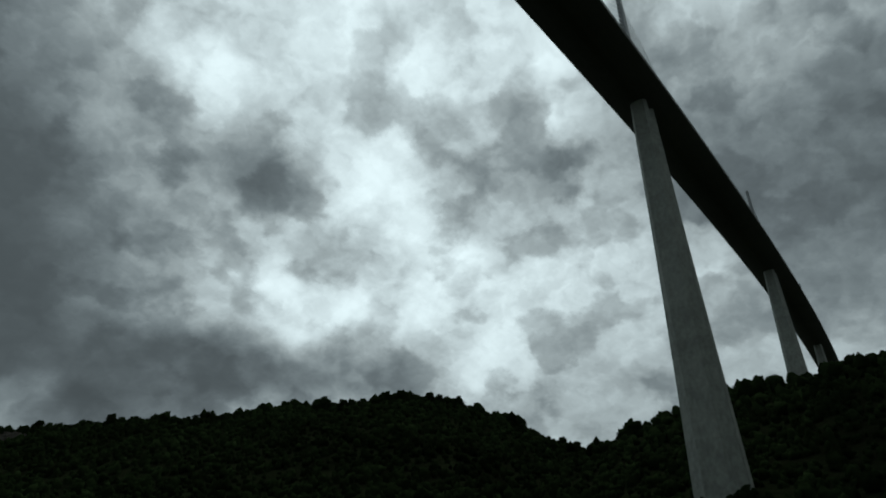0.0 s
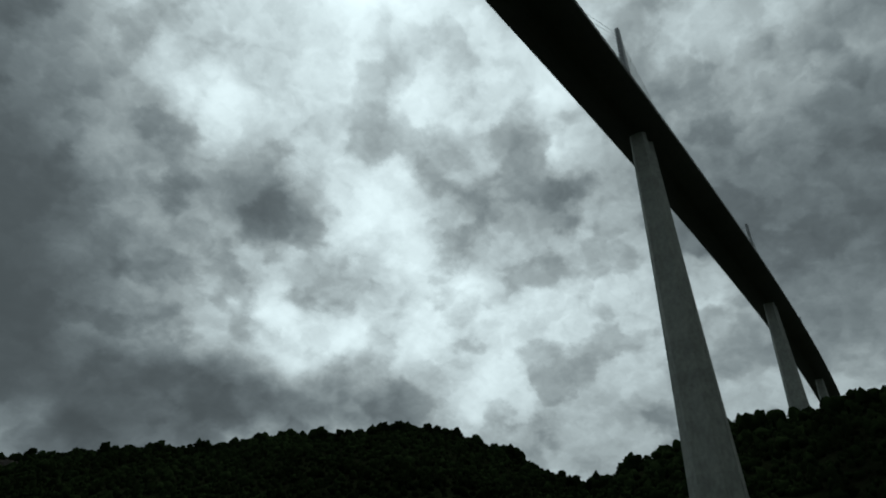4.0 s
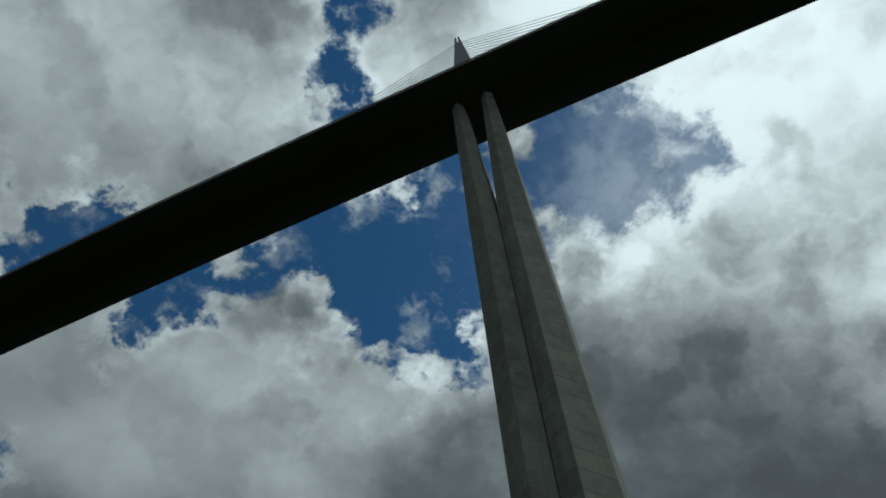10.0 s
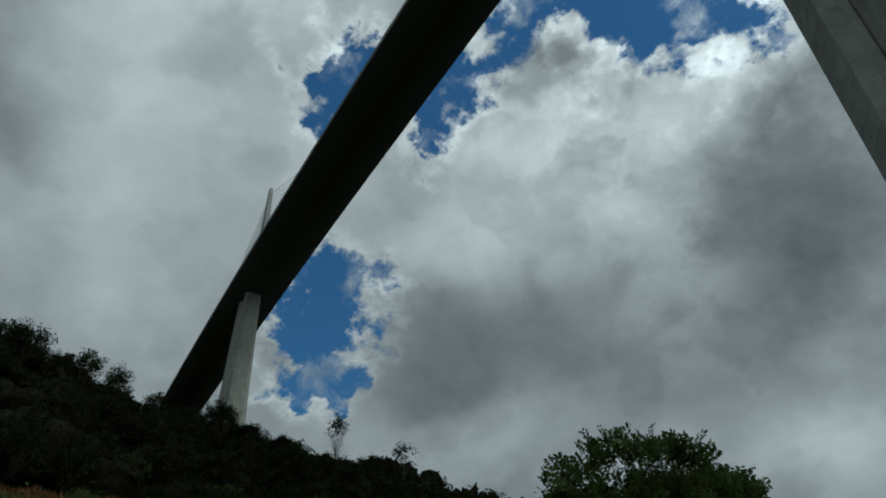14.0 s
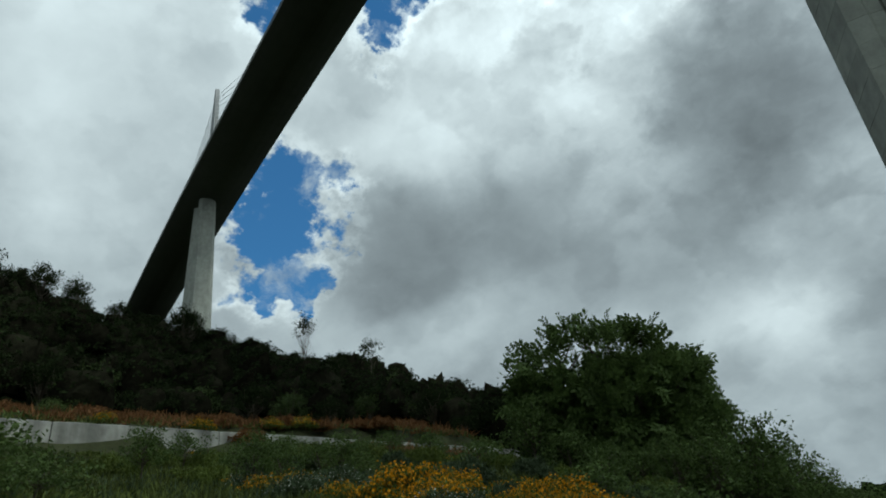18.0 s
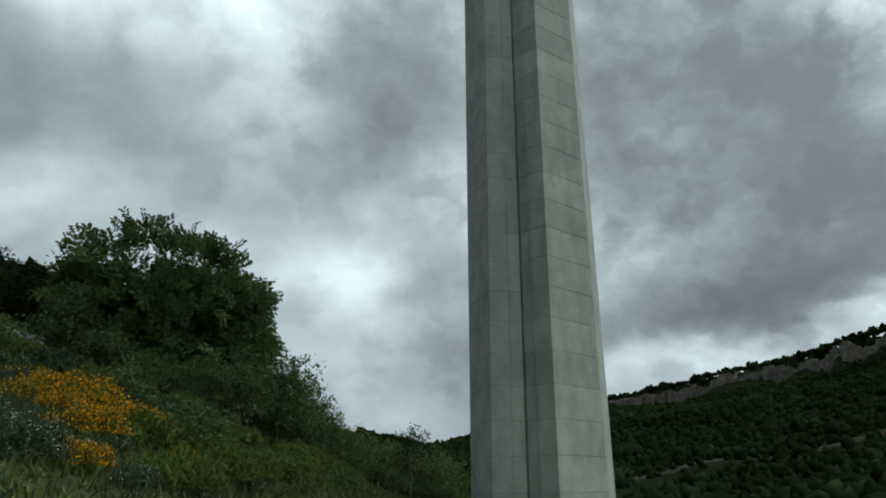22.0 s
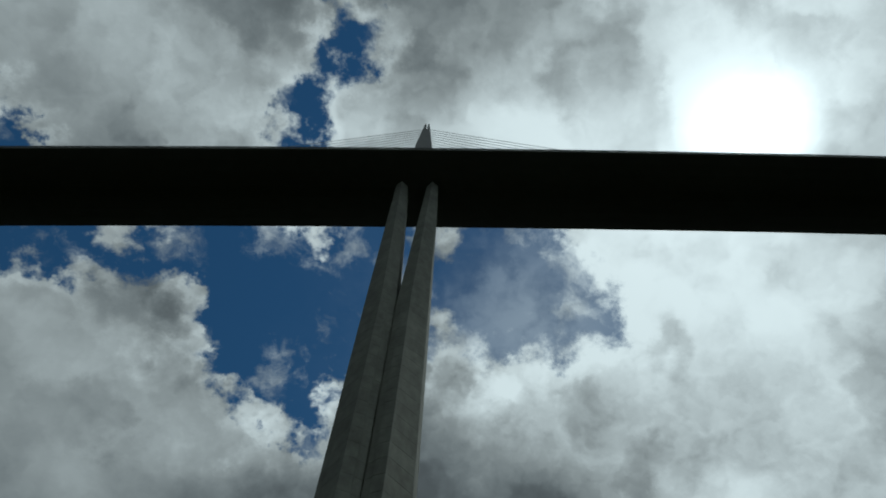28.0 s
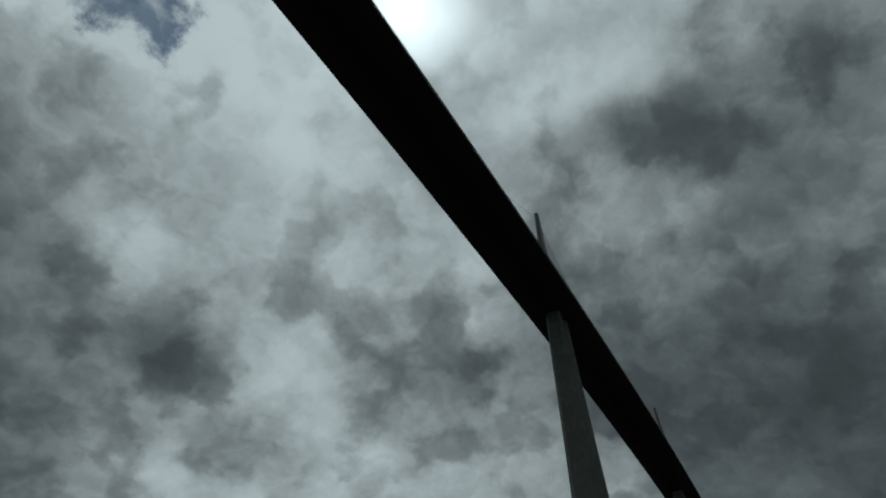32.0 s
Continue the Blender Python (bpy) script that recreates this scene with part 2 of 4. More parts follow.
# ------------------------------------------------------------ materials
def material(name, base, rough=0.8, metal=0.0, grain=(), relief=0.0, relief_scale=8.0, stains=None, per_object=0.0, per_island=0.0, translucent=0.0, gloss=0.3):
    """base colour, varied by grain rows (scale, amount), by object or island, with a bump."""
    m = bpy.data.materials.new(name)
    m.use_nodes = True
    nt = m.node_tree
    N, L = nt.nodes, nt.links
    b = N["Principled BSDF"]
    b.inputs["Roughness"].default_value, b.inputs["Metallic"].default_value = rough, metal
    b.inputs["Specular IOR Level"].default_value = gloss
    coord = N.new("ShaderNodeTexCoord").outputs["Object"]
    value = None

    def times(sock):
        nonlocal value
        if value is None:
            value = sock
            return
        k = N.new("ShaderNodeMath")
        k.operation = "MULTIPLY"
        L.new(value, k.inputs[0]), L.new(sock, k.inputs[1])
        value = k.outputs[0]

    def span(sock, amount, lo=0.3, hi=0.7):
        r = N.new("ShaderNodeMapRange")
        L.new(sock, r.inputs[0])
        r.inputs[1].default_value, r.inputs[2].default_value = lo, hi
        r.inputs[3].default_value, r.inputs[4].default_value = 1 - amount, 1 + amount
        return r.outputs[0]

    for scale, amount in grain:
        n = N.new("ShaderNodeTexNoise")
        L.new(coord, n.inputs[0])
        n.inputs["Scale"].default_value, n.inputs["Detail"].default_value = scale, 6
        times(span(n.outputs["Fac"], amount))
    if stains:
        # long streaks: noise squeezed along one axis
        mp = N.new("ShaderNodeMapping")
        L.new(coord, mp.inputs[0])
        mp.inputs["Scale"].default_value = stains[:3]
        n = N.new("ShaderNodeTexNoise")
        L.new(mp.outputs[0], n.inputs[0])
        n.inputs["Scale"].default_value, n.inputs["Detail"].default_value = 1.0, 5
        times(span(n.outputs["Fac"], stains[3], 0.35, 0.65))
    if per_object:
        times(span(N.new("ShaderNodeObjectInfo").outputs["Random"], per_object, 0, 1))
    if per_island:
        times(span(N.new("ShaderNodeNewGeometry").outputs["Random Per Island"], per_island, 0, 1))
    if value is None:
        b.inputs["Base Color"].default_value = (*base, 1)
        col = None
    else:
        s = N.new("ShaderNodeVectorMath")
        s.operation = "SCALE"
        s.inputs[0].default_value = base
        L.new(value, s.inputs[3])
        col = s.outputs[0]
        L.new(col, b.inputs["Base Color"])
    if relief:
        n = N.new("ShaderNodeTexNoise")
        L.new(coord, n.inputs[0])
        n.inputs["Scale"].default_value, n.inputs["Detail"].default_value = relief_scale, 5
        bp = N.new("ShaderNodeBump")
        bp.inputs["Distance"].default_value = relief
        L.new(n.outputs["Fac"], bp.inputs["Height"])
        L.new(bp.outputs[0], b.inputs["Normal"])
    if translucent:
        t = N.new("ShaderNodeBsdfTranslucent")
        t.inputs[0].default_value = (*[min(1, c * 1.3) for c in base], 1)
        if col is not None:
            L.new(col, t.inputs[0])
        mx = N.new("ShaderNodeMixShader")
        mx.inputs[0].default_value = translucent
        L.new(b.outputs[0], mx.inputs[1]), L.new(t.outputs[0], mx.inputs[2])
        L.new(mx.outputs[0], N["Material Output"].inputs[0])
    return m


CONCRETE = material("concrete", (0.345, 0.358, 0.312), 0.85, grain=((0.12, 0.12), (0.5, 0.10), (3.0, 0.06)), stains=(0.5, 0.5, 0.25, 0.10), per_object=0.06, relief=0.02, relief_scale=3)
CONCRETE_DARK = material("joint_concrete", (0.20, 0.205, 0.18), 0.9, grain=((1.0, 0.2),))
OLD_CONCRETE = material("weathered_concrete", (0.31, 0.305, 0.27), 0.9, grain=((0.3, 0.25), (2.0, 0.15)), stains=(1.5, 1.5, 0.25, 0.35), per_object=0.08, relief=0.03, relief_scale=4)
STEEL = material("painted_steel", (0.17, 0.172, 0.15), 0.8, grain=((0.03, 0.10), (0.25, 0.06), (1.5, 0.05)), per_object=0.04)
MAST_STEEL = material("mast_paint", (0.33, 0.34, 0.34), 0.5, grain=((0.2, 0.06),))
CABLE = material("cable_sheath", (0.8, 0.8, 0.78), 0.5)
SCREEN = material("screen_panel", (0.12, 0.125, 0.12), 0.6, grain=((0.3, 0.05),))
SOIL = material("slope_soil", (0.045, 0.05, 0.022), 0.95, grain=((0.05, 0.35), (0.4, 0.3), (3.0, 0.25)), relief=0.08, relief_scale=2.0, gloss=0.08)
# near-black: the deep shade under the trees is in this colour
FOREST_FLOOR_SHADE = material("forest_floor_shade", (0.010, 0.013, 0.006), 1.0, grain=((0.03, 0.35), (0.3, 0.3)), relief=0.3, relief_scale=0.6, gloss=0.0)
ROCK = material("limestone_cliff", (0.105, 0.092, 0.076), 0.9, grain=((0.03, 0.25), (0.2, 0.25)), relief=0.6, relief_scale=0.3, per_island=0.2)
# darker than real foliage: shade of the backlit woods put into the base colour
FAR_WOOD_SHADE = material("far_woodland_shade", (0.011, 0.0175, 0.0065), 1.0, grain=((0.006, 0.45), (0.04, 0.3)), per_island=0.3, gloss=0.0)
TRACK_EARTH = material("bare_earth", (0.034, 0.029, 0.024), 0.95, grain=((0.03, 0.35), (0.3, 0.25)), relief=0.3, relief_scale=0.5, gloss=0.0)
# fill of the crowns: shade inside the wood, put into a dark colour
WOOD_SHADE = material("wood_inner_shade", (0.013, 0.013, 0.008), 1.0, grain=((0.4, 0.4), (2.0, 0.3)), per_island=0.3, relief=0.15, relief_scale=3.0, gloss=0.0)
BARK = material("bark", (0.10, 0.085, 0.065), 0.95, grain=((6, 0.3),), relief=0.02, relief_scale=20, gloss=0.08)
LEAF_GREEN = material("leaf_green", (0.055, 0.08, 0.024), 0.6, grain=((0.6, 0.25),), per_island=0.35, translucent=0.3, gloss=0.08)
LEAF_BROAD = material("leaf_broad", (0.085, 0.125, 0.036), 0.7, grain=((0.6, 0.25),), per_island=0.4, translucent=0.3, gloss=0.1)
LEAF_DARK = material("leaf_dark_oak", (0.019, 0.028, 0.0105), 0.95, grain=((0.5, 0.3),), per_island=0.4, translucent=0.2, gloss=0.02)
LEAF_GREY = material("leaf_grey_green", (0.062, 0.085, 0.043), 0.8, grain=((0.8, 0.2),), per_island=0.3, translucent=0.15, gloss=0.08)
LEAF_LIME = material("leaf_lime", (0.10, 0.13, 0.028), 0.7, grain=((0.5, 0.3),), per_island=0.35, translucent=0.25, gloss=0.08)
FLOWER_YELLOW = material("flower_yellow", (0.64, 0.29, 0.01), 0.7, per_island=0.25, translucent=0.3, gloss=0.08)
FLOWER_WHITE = material("flower_white", (0.62, 0.64, 0.55), 0.7, per_island=0.2, translucent=0.2, gloss=0.08)
GRASS = material("grass", (0.082, 0.10, 0.026), 0.8, grain=((0.15, 0.4), (0.6, 0.25)), per_island=0.55, translucent=0.25, gloss=0.08)
DRY = material("dry_bracken", (0.17, 0.085, 0.035), 0.9, grain=((0.3, 0.3),), per_island=0.4, translucent=0.15, gloss=0.08)


def mesh_of(name, verts, faces, mats, index=None, smooth=False):
    me = bpy.data.meshes.new(name)
    me.from_pydata([tuple(v) for v in verts], [], faces)
    for m in mats:
        me.materials.append(m)
    if index is not None:
        me.polygons.foreach_set("material_index", np.asarray(index, dtype=np.int32))
    if smooth:
        me.polygons.foreach_set("use_smooth", [True] * len(me.polygons))
    me.update()
    return me


def part(name, mesh, parent, label="", at=None):
    ob = new(name, mesh)
    ob.parent = parent
    if at is not None:
        ob.matrix_basis = at
    if label:
        ob["label"] = label
    return ob


def thing(name, label, category, at=None, group="", kind=""):
    ob = new(name)
    ob.empty_display_size = 0.5
    if at is not None:
        ob.matrix_basis = at
    return tagged(ob, label, category, group, kind)


def loft(rings, caps=True):
    """Verts and faces of a tube through rings of equal length."""
    n = len(rings[0])
    verts = [p for r in rings for p in r]
    faces = [(i * n + j, i * n + (j + 1) % n, (i + 1) * n + (j + 1) % n, (i + 1) * n + j) for i in range(len(rings) - 1) for j in range(n)]
    if caps:
        faces += [tuple(reversed(range(n))), tuple(range((len(rings) - 1) * n, len(rings) * n))]
    return verts, faces


def box(x0, y0, z0, x1, y1, z1):
    v = [(x, y, z) for z in (z0, z1) for x, y in ((x0, y0), (x1, y0), (x1, y1), (x0, y1))]
    return v, [(3, 2, 1, 0), (4, 5, 6, 7), (0, 1, 5, 4), (1, 2, 6, 5), (2, 3, 7, 6), (3, 0, 4, 7)]


def tube(points, radii, sides=6):
    rings = []
    for i, p in enumerate(points):
        p = Vector(p)
        d = (Vector(points[min(i + 1, len(points) - 1)]) - Vector(points[max(i - 1, 0)])).normalized()
        a = d.cross(Vector((0.31, 0.95, 0.02))).normalized()
        b = d.cross(a)
        rings.append([p + (a * math.cos(2 * math.pi * k / sides) + b * math.sin(2 * math.pi * k / sides)) * radii[i] for k in range(sides)])
    return loft(rings)


def joined(pieces):
    verts, faces = [], []
    for v, f in pieces:
        o = len(verts)
        verts += list(v)
        faces += [tuple(i + o for i in q) for q in f]
    return verts, faces


# ------------------------------------------------------------ lie of the land
def spline(x, xs, ys):
    """Smooth interpolation through a few knots."""
    i = int(np.clip(np.searchsorted(xs, x) - 1, 0, len(xs) - 2))
    u = min(max((x - xs[i]) / (xs[i + 1] - xs[i]), 0), 1)
    u = u * u * (3 - 2 * u) * 0.35 + u * 0.65
    return ys[i] + (ys[i + 1] - ys[i]) * u


FOOT_Z = 6.4
BANK_AZ = (-180, -130, -95, -80, -60, -50, -40, -30, -22, -12, 0, 40, 75, 100, 130, 180)
BANK = (8, 13, 14.4, 13.8, 13.1, 11.5, 9.0, 4.6, 0.8, -3.5, -4.2, -3.0, -1.5, 2, 6, 8)
SLOPE = (12, 26, 32.6, 27.0, 20.9, 15.2, 10.1, 5.0, 1.2, -2, -2, -2, 0, 6, 10, 12)
CREST_AZ = (-180, -130, -100, -78, -70, -60, -45, -30, -18, -3, 8, 19, 28, 40, 48, 53, 57, 61, 64, 68, 76, 84, 90, 110, 140, 180)
CREST_EL = (10, 20, 22.0, 20.6, 18.6, 14.5, 10.5, 5.0, 2.8, 6.4, 8.4, 10.5, 11.5, 12.9, 13.5, 13.0, 11.6, 9.6, 8.3, 9.5, 11.6, 12.4, 12.3, 11, 10, 10)
CREST_R = (700, 600, 560, 580, 560, 480, 500, 900, 1500, 1500, 1450, 1200, 1000, 950, 930, 920, 900, 850, 700, 620, 580, 560, 560, 600, 700, 700)


def wall_line(y):
    """The x at which the retaining wall runs."""
    return -25.6 - 5.4 * (y + 108) / 43


def smooth(x, lo, hi):
    u = min(max((x - lo) / (hi - lo), 0), 1)
    return u * u * (3 - 2 * u)


def cliff_drop(az, q):
    """Depth by which the slope lies under the plateau edge, at the share q of the way to it."""
    if not (-8 < az < 30 and 0.5 < q < 1):
        return 0.0
    return 36 * smooth(az, -8, 4) * (1 - smooth(az, 15, 22)) * smooth(q, 0.55, 0.9) * (1 - smooth(q, 0.955, 0.975))


def track_r(az):
    """How far off the bare track runs on the far hillside."""
    return spline(az, (-6, 5, 11, 18), (300, 480, 515, 550))


def land(x, y):
    dx, dy = x - EYE.x, y - EYE.y
    r, az = math.hypot(dx, dy), math.degrees(math.atan2(dx, dy))
    near = FOOT_Z + min(r, 70) * math.tan(radians(spline(az, BANK_AZ, BANK)))
    crest_r = spline(az, CREST_AZ, CREST_R)
    crest_z = EYE.z + crest_r * math.tan(radians(spline(az, CREST_AZ, CREST_EL)))
    if r < 70:
        z = near
    else:
        mid_r = 150
        mid = near + (mid_r - 70) * math.tan(radians(spline(az, BANK_AZ, SLOPE)))
        if r < mid_r:
            u = (r - 70) / (mid_r - 70)
            z = near + (mid - near) * u
        elif r < crest_r:
            u = (r - mid_r) / (crest_r - mid_r)
            z = mid + (crest_z - mid) * (u * 0.55 + 0.45 * u * u * (3 - 2 * u)) ** (1.0 + 0.5 * min(1, max(0, (az + 30) / 40)))
        else:
            z = crest_z + 12 * math.exp(-(r - crest_r) / 600) - 12 + (noise.noise((x / 900, y / 900, 3)) * 40 - 10) * min(1, (r - crest_r) / 900)
    z -= cliff_drop(az, r / crest_r)
    if -114 < y < -48 and -60 < x < -15:
        behind = wall_line(y) - x
        fade = min(1, (y + 114) / 5, (-48 - y) / 8)
        if behind > 0:
            z += 1.9 * min(1, behind / 0.6) * fade * max(0, min(1, (24 - behind) / 16))
        else:
            z += (0.85 * smooth(-y, 72, 92) - 0.1) * max(0, 1 + behind / 7) * fade
    rough = min(1, r / 12)
    z += noise.noise((x / 14, y / 14, 1.3)) * 0.5 * rough * min(1, max(0, (r - 4) / 20)) + noise.noise((x / 90, y / 90, 7.7)) * 5 * min(1, max(0, (r - 90) / 300))
    return z

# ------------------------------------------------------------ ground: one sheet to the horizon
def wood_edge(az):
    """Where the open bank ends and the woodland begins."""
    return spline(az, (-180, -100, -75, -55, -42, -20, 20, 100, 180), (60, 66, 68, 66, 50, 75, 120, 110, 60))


def build_ground():
    rs = [0.0] + [2.5 * 1.052 ** i for i in range(149)]
    n = 360
    verts = [(EYE.x, EYE.y, FOOT_Z)]
    for r in rs[1:]:
        for k in range(n):
            a = radians(k * 360 / n - 180)
            x, y = EYE.x + r * math.sin(a), EYE.y + r * math.cos(a)
            verts.append((x, y, land(x, y)))
    faces = [(0, 1 + (k + 1) % n, 1 + k) for k in range(n)]
    for i in range(len(rs) - 2):
        for k in range(n):
            a, b = 1 + i * n + k, 1 + i * n + (k + 1) % n
            faces.append((a, b, b + n, a + n))
    # past the wood edge the ground takes the tree-shade colour
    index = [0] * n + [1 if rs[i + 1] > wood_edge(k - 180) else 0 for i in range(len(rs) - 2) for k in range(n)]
    me = mesh_of("ground", verts, faces, [SOIL, FOREST_FLOOR_SHADE], index, smooth=True)
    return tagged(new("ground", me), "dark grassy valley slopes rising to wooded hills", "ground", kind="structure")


ground = build_ground()

# ------------------------------------------------------------ the viaduct
SPAN, CURVE, RISE, SOFFIT = 342.0, 1.63 / 20000, 0.0297, 245.0


def axis(x):
    return Vector((x, CURVE * x * x / 2, SOFFIT + RISE * x))


DECK = ((-15.8, 3.1), (-12, 1.9), (-8, 0.92), (-4.4, 0.3), (-2.0, 0.0), (2.0, 0.0), (4.4, 0.3), (8, 0.92), (12, 1.9), (15.8, 3.1), (15.8, 4.0), (12.9, 4.3), (0, 4.45), (-12.9, 4.3), (-15.8, 4.0))


def build_deck():
    deck = thing("bridge_deck", "long dark steel box girder bridge deck on tall piers", "bridge deck", Matrix.Translation(axis(0)))
    edges = [-546] + [SPAN * k for k in range(-1, 5)] + [1700]
    for a, b in zip(edges, edges[1:]):
        # short welded segments with a narrow seam between them
        count = max(1, round((b - a) / 18))
        rings = []
        for i in range(count + 1):
            for off, grow in ((-0.06, 0.0), (0.06, 0.0)):
                x = a + (b - a) * i / count + off
                o = axis(x) - axis(0)
                rings.append([(o.x, o.y + y, o.z + z) for y, z in reversed(DECK)])
        v, f = loft(rings)
        part("box_girder", mesh_of("box_girder", v, f, [STEEL]), deck)
    for side in (-1, 1):
        pieces, panes = [], []
        x = -546.0
        while x < 1300:
            o = axis(x) - axis(0)
            y = o.y + side * 15.45
            pieces.append(box(o.x - 0.12, y - 0.1, o.z + 4.0, o.x + 0.12, y + 0.1, o.z + 7.0))
            o2 = axis(x + 6) - axis(0)
            for h in (4.25, 5.0, 5.75, 6.5):
                panes.append(loft([[(p.x + s, p.y + side * 15.5 + d, p.z + h + e) for d, e in ((0, 0), (0.06, 0), (0.06, 0.5), (0, 0.5))] for p, s in ((o, 0.15), (o2, -0.15))]))
            x += 6
        v, f = joined(pieces)
        part("screen_posts", mesh_of("screen_posts", v, f, [STEEL]), deck, "row of slim steel wind screen posts")["kind"] = "stuff"
        v, f = joined(panes)
        part("wind_screen", mesh_of("wind_screen", v, f, [SCREEN]), deck, "slatted grey wind screen along the deck edge")["kind"] = "stuff"
    return deck


build_deck()


FLARE = [1.0]


def nose(d):
    """Half depth of a pier across the bridge, d metres below the deck."""
    return 4.9 + 0.032 * d + 0.000075 * FLARE[0] * max(0, d - 60) ** 2


def shaft_ring(d, inset=0.0):
    n, xo, yo = nose(d) - inset, 8.12 + 0.0012 * d - inset, 2.6 + 0.27 * nose(d) - inset
    xn, v = 3.75, nose(d) - 1.9 - inset
    half = [(0.0, -v + 0.5), (0.13, -v + 0.5), (0.16, -v), (1.5, -v - (n - v) * 0.37), (1.56, -v - (n - v) * 0.39 - 0.28), (xn, -n), (xo, -yo), (xo, yo), (xn, n), (1.56, v + (n - v) * 0.39 + 0.28), (1.5, v + (n - v) * 0.37), (0.16, v), (0.13, v - 0.5), (0.0, v - 0.5)]
    return half + [(-x, y) for x, y in reversed(half[1:-1])]


def column_ring(d, side, inset=0.0):
    u = 1 - d / 90
    xi, xn, xo = 0.16 + 3.4 * u + inset, 3.75 + 1.95 * u, 8.12 + 0.0012 * d - 0.25 * u - inset
    n, yo, yi = nose(d) - inset, (2.6 + 0.27 * nose(d) - 0.6 * u) - inset, nose(d) - 1.9 - 0.3 * u - inset
    ring = [(xi, -yi), (xn, -n), (xo, -yo), (xo, yo), (xn, n), (xi, yi)]
    return ring if side > 0 else [(-x, y) for x, y in reversed(ring)]


def lifts(ring_at, d_top, d_bottom, height, pier, name, base):
    """Concrete cast in lifts: a core and one block a lift, with open joints between them."""
    d = d_top
    while d < d_bottom - 0.5:
        e = min(d + height, d_bottom)
        g = (0.008, 0.022, 0.012, 0.03, 0.01)[int(d / height) % 5]
        rings = [[(x, y, base - q) for x, y in ring_at(q, i)] for q, i in ((e - g, 0.025), (e - g - 0.025, 0.0), (d + g + 0.025, 0.0), (d + g, 0.025))]
        v, f = loft(rings)
        part(name, mesh_of(name, v, f, [CONCRETE]), pier)
        d = e
    n = max(2, round((d_bottom - d_top) / height))
    v, f = loft([[(x, y, base - q) for x, y in ring_at(q, 0.05)] for q in (d_bottom + (d_top + 0.02 - d_bottom) * i / n for i in range(n + 1))])
    part("core", mesh_of("core", v, f, [CONCRETE_DARK]), pier)


def build_pier(k, height, step, label, flare=1.0):
    FLARE[0] = flare
    top = axis(SPAN * k)
    turn = math.degrees(math.atan(CURVE * SPAN * k))
    pier = thing("bridge_pier", label, "bridge pier", pose(top.x + 0.35, top.y - (2.0 if k == -1 else 0), top.z - height, 0, 0, turn), group="piers of the viaduct")
    for side in (-1, 1):
        lifts(lambda q, i, s=side: column_ring(q, s, i), 0.9, 90, step, pier, "column_lift", height)
        # bearing block between column and girder
        v, f = box(side * 6 - 1.6, -2.2, height - 0.95, side * 6 + 1.6, 2.2, height - 0.02)
        part("bearing", mesh_of("bearing", v, f, [CONCRETE_DARK]), pier)
    lifts(shaft_ring, 90, height + 6, step, pier, "concrete_lift", height)


build_pier(0, 245, 4.0, "tall tapering grey concrete pier that forks into two columns")
build_pier(-1, 96, 8.0, "shorter pale concrete pier on the wooded hillside")
build_pier(1, 221, 8.0, "tall tapering concrete pier in shade across the valley", 0.4)
build_pier(2, 160, 8.0, "concrete pier rising from the wooded far hillside")
build_pier(3, 150, 12.0, "distant concrete pier behind the hill crest")


def build_mast(k):
    o = axis(SPAN * k) + Vector((0, 0, 4.4))
    turn = math.degrees(math.atan(CURVE * SPAN * k))
    mast = thing("bridge_mast", "pale steel inverted-V mast with a fan of stay cables", "bridge mast", pose(o.x, o.y, o.z, 0, 0, turn), group="masts of the viaduct")

    def block(z0, x0, x1, y, z1, u0, u1, w):
        return loft([[(x0, -y, z0), (x1, -y, z0), (x1, y, z0), (x0, y, z0)], [(u0, -w, z1), (u1, -w, z1), (u1, w, z1), (u0, w, z1)]])
    for s in (-1, 1):
        v, f = block(0, *sorted((s * 9.2, s * 12.0)), 1.9, 40, *sorted((s * 0.6, s * 4.4)), 1.7)
        part("leg", mesh_of("leg", v, f, [MAST_STEEL]), mast)
        v, f = block(78, *sorted((s * 0.35, s * 1.75)), 1.35, 87, *sorted((s * 0.35, s * 1.15)), 1.2)
        part("prong", mesh_of("prong", v, f, [MAST_STEEL]), mast)
    v, f = block(40, -4.4, 4.4, 1.7, 78, -1.75, 1.75, 1.35)
    part("upper_shaft", mesh_of("upper_shaft", v, f, [MAST_STEEL]), mast)
    for s in (-1, 1):
        for i in range(11):
            x, z = s * (36 + 12.6 * i), 47 + 3.4 * i
            a, b = Vector((s * 1.2, 0, z)), Vector((x, 0, RISE * x + 0.2))
            v, f = tube([a, b], [0.12, 0.12], 5)
            part("stay_cable", mesh_of("stay_cable", v, f, [CABLE]), mast)


for k in (-1, 0, 1, 2, 3):
    build_mast(k)


